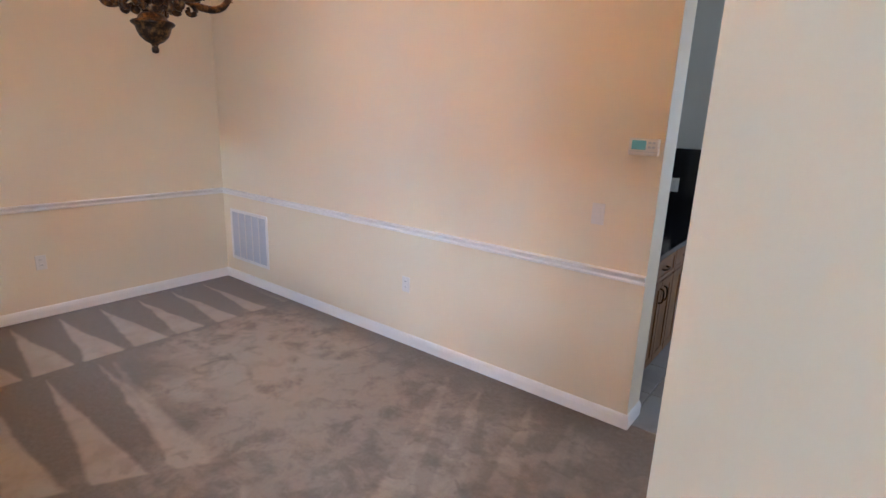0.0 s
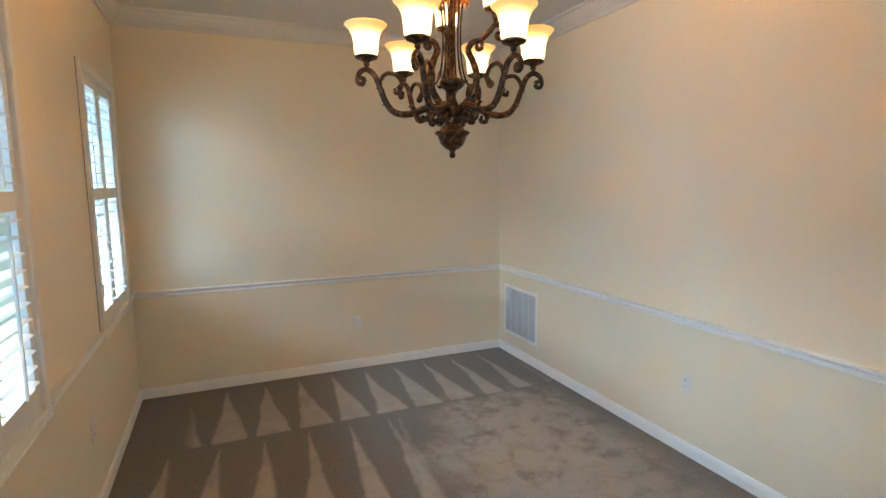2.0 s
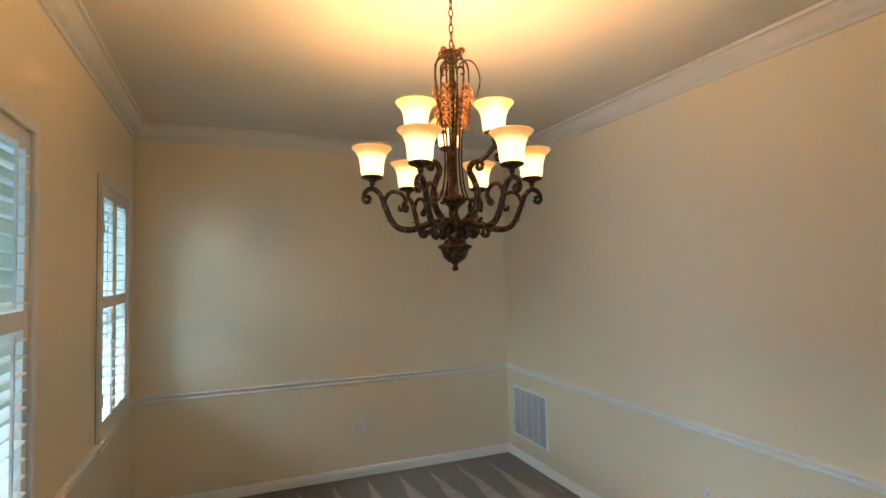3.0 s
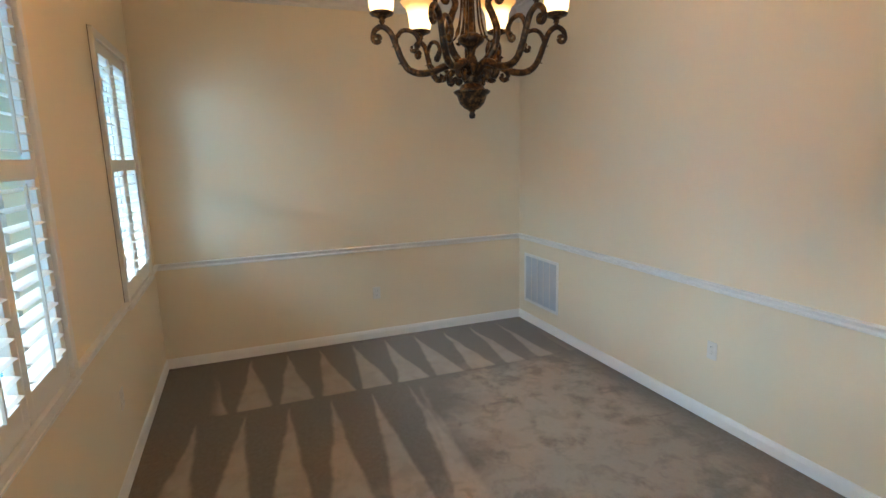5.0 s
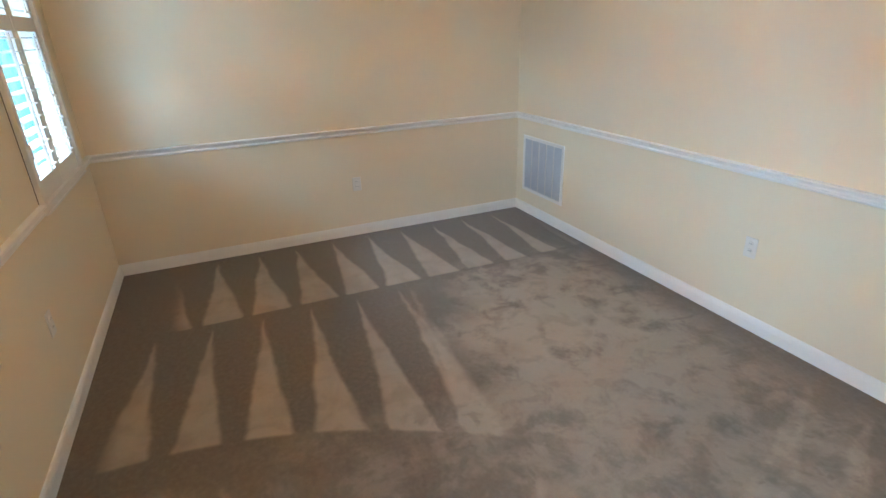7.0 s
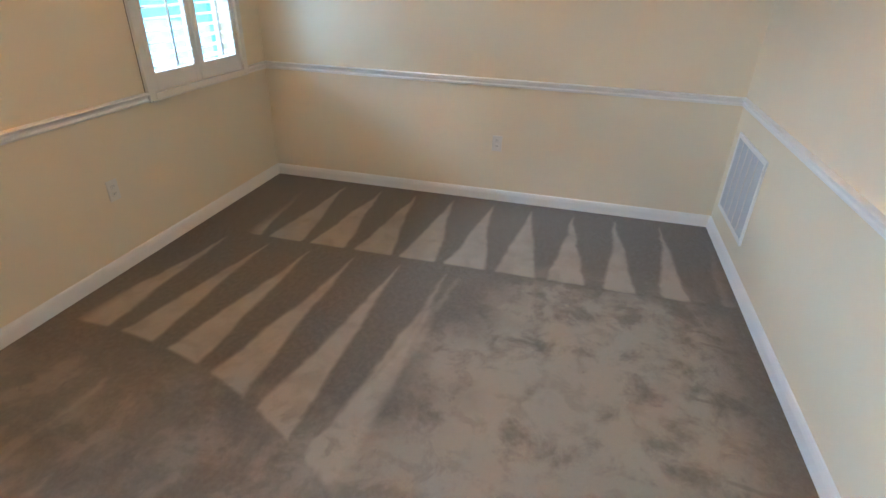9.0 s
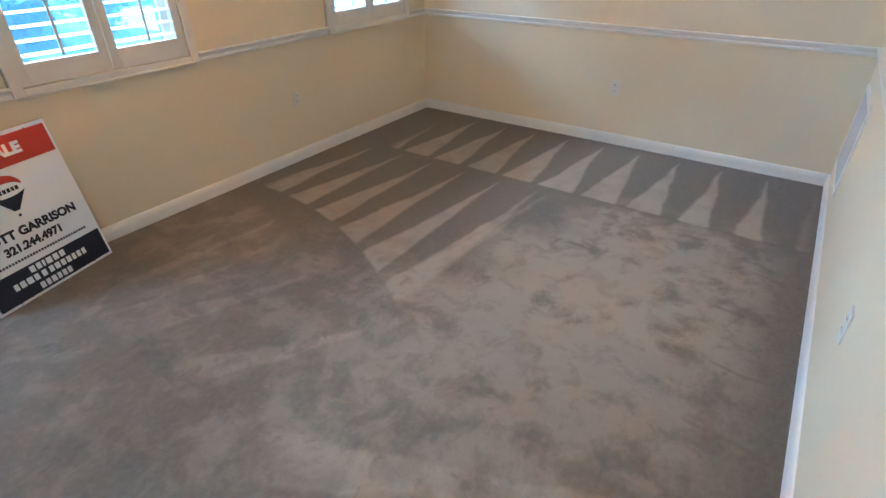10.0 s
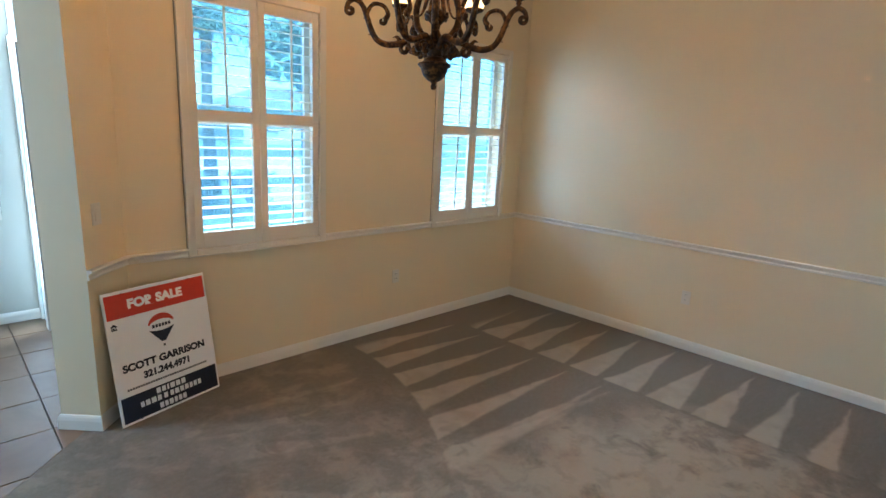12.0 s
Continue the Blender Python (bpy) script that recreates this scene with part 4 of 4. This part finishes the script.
        # leaf tips on the bar
        for lr, lz in ((0.150, 0.190), (0.275, 0.258), (0.252, 0.196)):
            tube(bm, smooth_path([(lr * math.cos(a), lr * math.sin(a), lz), ((lr + 0.012) * math.cos(a), (lr + 0.012) * math.sin(a), lz + 0.014), ((lr + 0.028) * math.cos(a), (lr + 0.028) * math.sin(a), lz + 0.010)], 3), [0.010, 0.010, 0.008, 0.007, 0.005, 0.003, 0.001], 5)
        me_ob = part("scroll", bm, IRON, arm, smooth=True)
        tube_bm = bmesh.new()
        tube(tube_bm, [Vector((0.335 * math.cos(a), 0.335 * math.sin(a), 0.338)), Vector((0.335 * math.cos(a), 0.335 * math.sin(a), 0.366))], 0.008, 8)
        part("post", tube_bm, IRON, arm)
        cup_and_shade(arm, 0.335, 0.376, a)
    for k in range(3):
        a = radians(face + 67 + 120 * k)
        arm = new("arm")
        arm.parent = root
        bm = bmesh.new()
        run = [(0.026, 0.190), (0.062, 0.215), (0.096, 0.262), (0.104, 0.320), (0.088, 0.372), (0.070, 0.412), (0.086, 0.440), (0.116, 0.446), (0.150, 0.468), (0.178, 0.494), (0.206, 0.488), (0.212, 0.462)]
        pts = smooth_path([(r * math.cos(a), r * math.sin(a), z) for r, z in run], 5)
        n = len(pts)
        tube(bm, pts, [0.0155 - 0.006 * i / n for i in range(n)], 8)
        tube(bm, spiral(0.196, 0.456, 0.2, 0.95, 0.018, a, -1), 0.009, 7)
        tube(bm, spiral(0.112, 0.424, 1.4, 0.9, 0.020, a, -1), 0.009, 6)
        part("scroll", bm, IRON, arm, smooth=True)
        tube_bm = bmesh.new()
        tube(tube_bm, [Vector((0.180 * math.cos(a), 0.180 * math.sin(a), 0.494)), Vector((0.180 * math.cos(a), 0.180 * math.sin(a), 0.530))], 0.008, 8)
        part("post", tube_bm, IRON, arm)
        cup_and_shade(arm, 0.180, 0.542, a)
    # chain and ceiling canopy
    z, k = 0.932, 0
    while z < (H - tip) / GROW - 0.045:
        bm = bmesh.new()
        ring = []
        for i in range(12):
            t = 2 * math.pi * i / 12
            u, v = 0.009 * math.cos(t), 0.021 * math.sin(t)
            ring.append(Vector((u, 0, z + 0.018 + v)) if k % 2 else Vector((0, u, z + 0.018 + v)))
        tube(bm, ring + [ring[0]], 0.0028, 6)
        part("chain_link", bm, IRON, root, smooth=True)
        z += 0.034
        k += 1
    bm = bmesh.new()
    top = (H - tip) / GROW
    lathe(bm, [(0, top - 0.045), (0.012, top - 0.044), (0.016, top - 0.030), (0.050, top - 0.022), (0.066, top - 0.006), (0.066, top), (0, top)], 24)
    part("canopy", bm, IRON, root, smooth=True)
    # bulbs
    for r, z, a0, n in ((0.335, 0.376 + 0.075, 40, 6), (0.180, 0.542 + 0.075, 67, 3)):
        for k in range(n):
            a = radians(face + a0 + 360 / n * k)
            lamp = new("bulb_light", bpy.data.lights.new("bulb_light", "POINT"))
            lamp.data.energy, lamp.data.color, lamp.data.shadow_soft_size = BULB, (1.0, 0.66, 0.32), 0.03
            lamp.location = (cx + GROW * r * math.cos(a), cy + GROW * r * math.sin(a), tip + GROW * (z + 0.035))
    return root


chandelier()


# ---- kitchen things ----
def base_cabinet(y0, y1, label):
    """One unit: drawer over a pair of doors, facing +x."""
    root = thing("base_cabinet", (-0.675, (y0 + y1) / 2, 0), label, "kitchen cabinet", "kitchen base cabinets")
    h = (y1 - y0) / 2
    boxed("body", (-0.58, 0, -h + 0.001, h - 0.001, 0.10, 0.865), CABINET, root, 0.001)
    boxed("toe_kick", (-0.58, -0.06, -h + 0.001, h - 0.001, 0, 0.10), DARK_CABINET, root)

    def front(name, a, b, z0, z1):
        bm = bmesh.new()
        box(bm, 0.001, 0.014, a, b, z0, z1, 0.002)
        m = 0.055 if z1 - z0 > 0.3 else 0.028
        box(bm, 0.014, 0.021, a, b, z1 - m, z1, 0.002)
        box(bm, 0.014, 0.021, a, b, z0, z0 + m, 0.002)
        box(bm, 0.014, 0.021, a, a + m, z0 + m, z1 - m, 0.002)
        box(bm, 0.014, 0.021, b - m, b, z0 + m, z1 - m, 0.002)
        ob = part(name, bm, CABINET, root)
        return ob

    def pull(owner, y, z, upright):
        bm = bmesh.new()
        ln = 0.05
        e = [(0.018, -ln), (0.042, -ln * 0.8), (0.048, 0), (0.042, ln * 0.8), (0.018, ln)]
        pts = [(x, y, z + s) if upright else (x, y + s, z) for x, s in e]
        tube(bm, smooth_path(pts, 4), 0.006, 8)
        part("handle", bm, IRON, owner, "dark bronze bow handle", smooth=True)

    d = front("drawer", -h + 0.006, h - 0.006, 0.705, 0.855)
    pull(d, 0, 0.78, False)
    for a, b, hy in ((-h + 0.006, -0.003, -0.04), (0.003, h - 0.006, 0.04)):
        dd = front("door", a, b, 0.112, 0.695)
        pull(dd, hy, 0.60, True)


for a, b in ((3.36, 3.87), (3.87, 4.38), (4.38, 4.89)):
    base_cabinet(a, b, "cherry-stained kitchen cabinet with drawer and doors, under black worktop")
bm = bmesh.new()
box(bm, KX + 0.001, -0.635, 3.34, KB - 0.002, 0.867, 0.903, 0.004)
tagged(part("worktop", bm, GRANITE), "polished black granite worktop on the cherry base cabinets", "worktop")
bm = bmesh.new()
box(bm, KX + 0.022, -0.700, KB - 0.022, KB - 0.001, 0.904, 1.485, 0.001)
box(bm, KX + 0.001, KX + 0.021, 3.34, KB - 0.001, 0.904, 1.485, 0.001)
tagged(part("backsplash", bm, GRANITE), "tall black granite backsplash behind the worktop", "backsplash")
kp = outlet((-0.985, KB - 0.023, 1.18), 0, "grey-white duplex outlet plate on the black backsplash")


def wall_cabinet():
    root = thing("wall_cabinet", (KX + 0.002, 3.80, 1.49), "dark-stained crowned kitchen wall cabinet over the black backsplash", "kitchen cabinet")
    boxed("body", (0, 0.33, -0.45, 0.45, 0, 0.86), DARK_CABINET, root, 0.002)
    for a, b in ((-0.447, -0.002), (0.002, 0.447)):
        bm = bmesh.new()
        box(bm, 0.331, 0.345, a, b, 0.004, 0.856, 0.002)
        box(bm, 0.345, 0.352, a, a + 0.055, 0.004, 0.856)
        box(bm, 0.345, 0.352, b - 0.055, b, 0.004, 0.856)
        box(bm, 0.345, 0.352, a + 0.055, b - 0.055, 0.004, 0.059)
        box(bm, 0.345, 0.352, a + 0.055, b - 0.055, 0.801, 0.856)
        part("door", bm, DARK_CABINET, root)
    bm = bmesh.new()
    sweep(bm, [(0, 0.45), (0.352, 0.45), (0.352, -0.45), (0, -0.45)], [(0, 0.862), (0.012, 0.862), (0.045, 0.93), (0.05, 0.95), (0, 0.95)])
    part("crown", bm, DARK_CABINET, root)


wall_cabinet()


# ---- foyer things ----
def air_freshener():
    root = thing("air_freshener", (-0.165, FY, 0.445), "yellowed ivory plug-in air freshener in the foyer outlet", "air freshener")
    bm = bmesh.new()
    lathe(bm, [(0, -0.045), (0.022, -0.044), (0.032, -0.03), (0.034, 0.0), (0.030, 0.030), (0.018, 0.045), (0, 0.048)], 16)
    ob = part("body", bm, IVORY, root, smooth=True)
    ob.matrix_local = pose(0, 0.036, 0.030)
    bm = bmesh.new()
    lathe(bm, [(0, 0), (0.018, 0), (0.020, 0.03), (0.012, 0.036), (0, 0.036)], 12)
    ob = part("vent_cap", bm, IVORY, root, smooth=True)
    ob.matrix_local = pose(0.012, 0.052, 0.075)
    boxed("vent_slot", (-0.012, 0.010, 0.062, 0.073, 0.040, 0.046), DARK, root, label="dark scent slot")
    root.scale = (1.35, 1.2, 1.2)


outlet((-0.178, FY, 0.425), 180, "white duplex outlet plate low on the foyer wall")
air_freshener()

# baseboard door stop
bm = bmesh.new()
tube(bm, [Vector((0, 0, 0)), Vector((0, 0.06, 0))], 0.006, 8)
tube(bm, [Vector((0, 0.06, 0)), Vector((0, 0.075, 0))], 0.010, 8)
stop = part("door_stop", bm, DARK)
stop.matrix_world = pose(0.024, FY + 0.015, 0.05)
tagged(stop, "dark spring door stop on the white foyer baseboard", "door stop")


def front_door():
    root = thing("door_1", (DX, -1.56, 0), "brown panelled front door, closed, in a white casing", "door")
    root["kind"] = "structure"
    boxed("leaf", (-0.10, -0.055, -0.475, 0.475, 0.02, 2.14), FRONT_DOOR, root, 0.002)
    for z0, z1 in ((0.25, 0.95), (1.15, 1.95)):
        for y0, y1 in ((-0.38, -0.05), (0.05, 0.38)):
            boxed("panel", (-0.0545, -0.045, y0, y1, z0, z1), FRONT_DOOR, root, 0.006)
    bm = bmesh.new()
    lathe(bm, [(0.026, 0), (0.028, 0.006), (0.012, 0.010), (0.011, 0.035), (0.028, 0.045), (0.030, 0.060), (0.018, 0.070), (0, 0.072)], 16)
    k = part("door_knob", bm, CHROME, root, smooth=True)
    k.matrix_local = pose(-0.055, 0.40, 0.95, 0, 90, 0)
    bm = bmesh.new()
    for dims in ((0, 0.018, -0.87, -0.80, 0, 2.22), (0, 0.018, -0.58, -0.48, 0, 2.15), (0, 0.018, 0.48, 0.56, 0, 2.22), (0, 0.018, -0.80, 0.48, 2.15, 2.22)):
        box(bm, *dims, 0.003)
    part("casing", bm, TRIM, root)
    p = boxed("pane", (-0.10, -0.094, -0.84, -0.58, 0.05, 2.15), GLASS, root)
    p.visible_shadow = False


front_door()


# ---- outside ----
setting(boxed("ground", (-90, 90, -140, 90, -0.30, -0.16), GROUND), "green lawn out to the horizon")
setting(boxed("porch_slab", (-6.19, DX - 0.165, -2.9, YW - 0.205, -0.158, -0.06), CONCRETE), "pale concrete porch slab")
setting(boxed("driveway", (-16.0, -6.2, -24, 3.0, -0.158, -0.135), CONCRETE), "grey concrete driveway")
setting(boxed("walkway", (-6.19, 1.5, -5.2, -2.92, -0.158, -0.130), CONCRETE), "pale concrete walkway to the porch")
# pale slab added outdoors so the nook window looks onto something bright
setting(boxed("nook_view_slab", (-3.0, 4.0, 6.42, 11.0, -0.158, -0.10), CONCRETE), "pale concrete slab added to brighten the nook window's view")
setting(boxed("road", (-90, 90, -32, -24.01, -0.158, -0.145), ASPHALT), "grey asphalt street")


def crown_mesh(bm, rng, centers, leaves, size):
    """Leaf clumps: many small bent blades scattered round several centres."""
    for _ in range(leaves):
        c, r = centers[rng.randrange(len(centers))]
        d = Vector((rng.gauss(0, 1), rng.gauss(0, 1), rng.gauss(0, 0.8)))
        d.normalize()
        p = Vector(c) + d * r * (0.35 + 0.65 * rng.random() ** 0.5)
        a = Vector((rng.gauss(0, 1), rng.gauss(0, 1), rng.gauss(0, 0.6))).normalized()
        b = a.cross(Vector((rng.gauss(0, 1), rng.gauss(0, 1), rng.gauss(0, 1)))).normalized()
        s = size * rng.uniform(0.6, 1.3)
        v = [bm.verts.new(p + a * s), bm.verts.new(p + b * s * 0.45), bm.verts.new(p - a * s), bm.verts.new(p - b * s * 0.45)]
        bm.faces.new(v)


def tree(at, height, spread, seed, label):
    rng = random.Random(seed)
    root = thing("tree", at, label, "tree")
    bm = bmesh.new()
    top = Vector((rng.uniform(-0.4, 0.4), rng.uniform(-0.4, 0.4), height * 0.5))
    tube(bm, smooth_path([(0, 0, -0.1), tuple(top * 0.5 + Vector((0.1, 0.05, 0))), tuple(top)], 4), [0.24, 0.21, 0.19, 0.18, 0.17, 0.16, 0.15, 0.14, 0.12], 9)
    centers = []
    for k in range(9):
        a = 2 * math.pi * k / 9 + rng.uniform(-0.3, 0.3)
        out = spread * rng.uniform(0.3, 0.8)
        end = top + Vector((math.cos(a) * out, math.sin(a) * out, height * rng.uniform(0.1, 0.42)))
        start = top * rng.uniform(0.7, 1.0)
        tube(bm, smooth_path([tuple(start), tuple((start + end) / 2 + Vector((0, 0, 0.2))), tuple(end)], 3), [0.08, 0.07, 0.06, 0.05, 0.04, 0.03, 0.02], 6)
        centers.append((tuple(end), spread * rng.uniform(0.28, 0.45)))
    centers.append((tuple(top + Vector((0, 0, height * 0.4))), spread * 0.4))
    part("trunk", bm, BARK, root, smooth=True)
    bm = bmesh.new()
    crown_mesh(bm, rng, centers, 3800, 0.17)
    part("crown", bm, LEAF, root)


def palm(at, height, seed, label):
    rng = random.Random(seed)
    root = thing("palm_tree", at, label, "palm tree")
    bm = bmesh.new()
    tube(bm, [Vector((0, 0, -0.1)), Vector((0.05, 0, height * 0.5)), Vector((0, 0.05, height))], [0.19, 0.14, 0.15], 10)
    part("trunk", bm, BARK, root, smooth=True)
    bm = bmesh.new()
    for k in range(26):
        a, lift = rng.uniform(0, 2 * math.pi), rng.uniform(-0.5, 1.0)
        spine = smooth_path([(0, 0, height), (math.cos(a) * 0.8, math.sin(a) * 0.8, height + 0.5 * lift + 0.2), (math.cos(a) * 1.9, math.sin(a) * 1.9, height + 0.5 * lift - 0.5)], 7)
        tube(bm, spine, 0.014, 4)
        side = Vector((-math.sin(a), math.cos(a), 0))
        for i, p in enumerate(spine[2:]):
            for s in (-1, 1):
                tip_p = p + side * s * 0.42 + Vector((math.cos(a) * 0.2, math.sin(a) * 0.2, -0.22))
                w = Vector((math.cos(a), math.sin(a), 0)) * 0.03
                v = [bm.verts.new(p - w), bm.verts.new(p + w), bm.verts.new(tip_p)]
                bm.faces.new(v)
    part("fronds", bm, LEAF, root)


def shrub(at, size, seed, label):
    rng = random.Random(seed)
    root = thing("shrub", at, label, "shrub", "shrubs by the porch")
    bm = bmesh.new()
    for k in range(6):
        a = rng.uniform(0, 2 * math.pi)
        tube(bm, [Vector((0, 0, -0.04)), Vector((math.cos(a) * size * 0.4, math.sin(a) * size * 0.4, size * 0.8))], [0.02, 0.008], 5)
    part("stems", bm, BARK, root)
    bm = bmesh.new()
    cs = [((rng.uniform(-0.4, 0.4) * size, rng.uniform(-0.4, 0.4) * size, size * rng.uniform(0.35, 0.85)), size * 0.42) for _ in range(7)]
    crown_mesh(bm, rng, cs, 1500, 0.05)
    part("leaves", bm, LEAF_DARK, root)


for n, (x, y, h, s) in enumerate(((-9.6, -11.5, 5.5, 2.0), (-9.5, -36.0, 8.0, 3.4), (-1.0, -15.0, 7.0, 3.0), (-4.0, -37.0, 10.0, 4.5), (4.5, -36.0, 9.0, 4.2), (5.0, 19.0, 8.0, 3.5), (-3.0, 20.0, 8.0, 3.5))):
    tree((x, y, -0.16), h, s, 20 + n, "leafy green broad tree standing on the lawn")
palm((-3.6, -7.2, -0.16), 3.4, 5, "palm tree with drooping green fronds on the lawn")
palm((-6.0, -12.0, -0.16), 4.2, 6, "palm tree with drooping green fronds on the lawn")
for n, (x, y) in enumerate(((-1.9, -8.4), (-2.9, -8.8), (-4.3, -8.4), (-5.4, -8.3))):
    shrub((x, y, -0.16), 0.8, 60 + n, "dark green leafy shrub beside the walkway")


def house(at, turn):
    root = thing("house", at, "pale stucco house with brown hipped roof across the street", "house", turn=turn)
    boxed("wall", (-8, 8, -5, 5, 0, 3.0), STUCCO, root)
    bm = bmesh.new()
    v = [bm.verts.new(p) for p in ((-8.6, -5.6, 3.0), (8.6, -5.6, 3.0), (8.6, 5.6, 3.0), (-8.6, 5.6, 3.0), (-4, 0, 5.2), (4, 0, 5.2))]
    for f in ((0, 1, 5, 4), (1, 2, 5), (2, 3, 4, 5), (3, 0, 4), (3, 2, 1, 0)):
        bm.faces.new([v[i] for i in f])
    part("roof", bm, ROOF_TONE, root)
    for x in (-5.5, -1.5, 5.5):
        w = boxed("window", (x - 0.75, x + 0.75, 5.0, 5.06, 0.9, 2.2), TRIM, root, 0.01)
        for a in (-0.68, 0.03):
            boxed("pane", (x + a, x + a + 0.65, 5.061, 5.075, 0.97, 2.13), DARK_GLASS, w)
    boxed("door", (1.3, 2.3, 5.0, 5.07, 0, 2.1), FRONT_DOOR, root, 0.01)


house((-6, -46, -0.15), 0)
house((-28, -46, -0.15), 0)


# ---- floor tiles, last ----
def tiles(prefix, x0, y0, nx, ny, pitch, mat, keep_at, parent):
    gap = 0.005
    bm = bmesh.new()
    v = box(bm, gap / 2, pitch - gap / 2, gap / 2, pitch - gap / 2, -0.013, -0.002)
    top = [e for e in bm.edges if all(q.co.z > -0.005 for q in e.verts)]
    bmesh.ops.bevel(bm, geom=top, offset=0.003, segments=1, affect="EDGES")
    bmesh.ops.recalc_face_normals(bm, faces=bm.faces[:])
    me = bpy.data.meshes.new(prefix)
    bm.to_mesh(me)
    bm.free()
    me.materials.append(mat)
    rng = random.Random(3)
    for i in range(nx):
        for j in range(ny):
            x, y = x0 + i * pitch, y0 + j * pitch
            shape = keep_at(x, y, pitch)
            if shape == "whole":
                ob = new("tile", me)
                ob.location = (x, y, rng.uniform(-0.0006, 0.0006))
            elif shape:
                bm = bmesh.new()
                prism(bm, shape, -0.013, -0.002)
                ob = part("tile", bm, mat)
            else:
                continue
            ob.parent = parent


def clip_diag(x, y, p):
    """Foyer tiles are cut along the carpet's diagonal edge."""
    g = 0.0035
    pts = [(x + g, y + g), (x + p - g, y + g), (x + p - g, y + p - g), (x + g, y + p - g)]
    lim = -0.446
    out = []
    inside = [px - py > lim for px, py in pts]
    if all(inside):
        return "whole"
    if not any(inside):
        return None
    for k in range(4):
        a, b = pts[k], pts[(k + 1) % 4]
        if inside[k]:
            out.append(a)
        if inside[k] != inside[(k + 1) % 4]:
            t = (lim - (a[0] - a[1])) / ((b[0] - b[1]) - (a[0] - a[1]))
            out.append((a[0] + (b[0] - a[0]) * t, a[1] + (b[1] - a[1]) * t))
    return out


tiles("foyer_tile", -0.213 - 3 * 0.41, -0.430 - 5 * 0.41, 10, 10, 0.41, FOYER_TILE, clip_diag, slab)
tiles("kitchen_tile", -0.135 - 3 * 0.44, YV + 0.058, 7, 8, 0.44, KITCHEN_TILE, lambda x, y, p: "whole", slab)
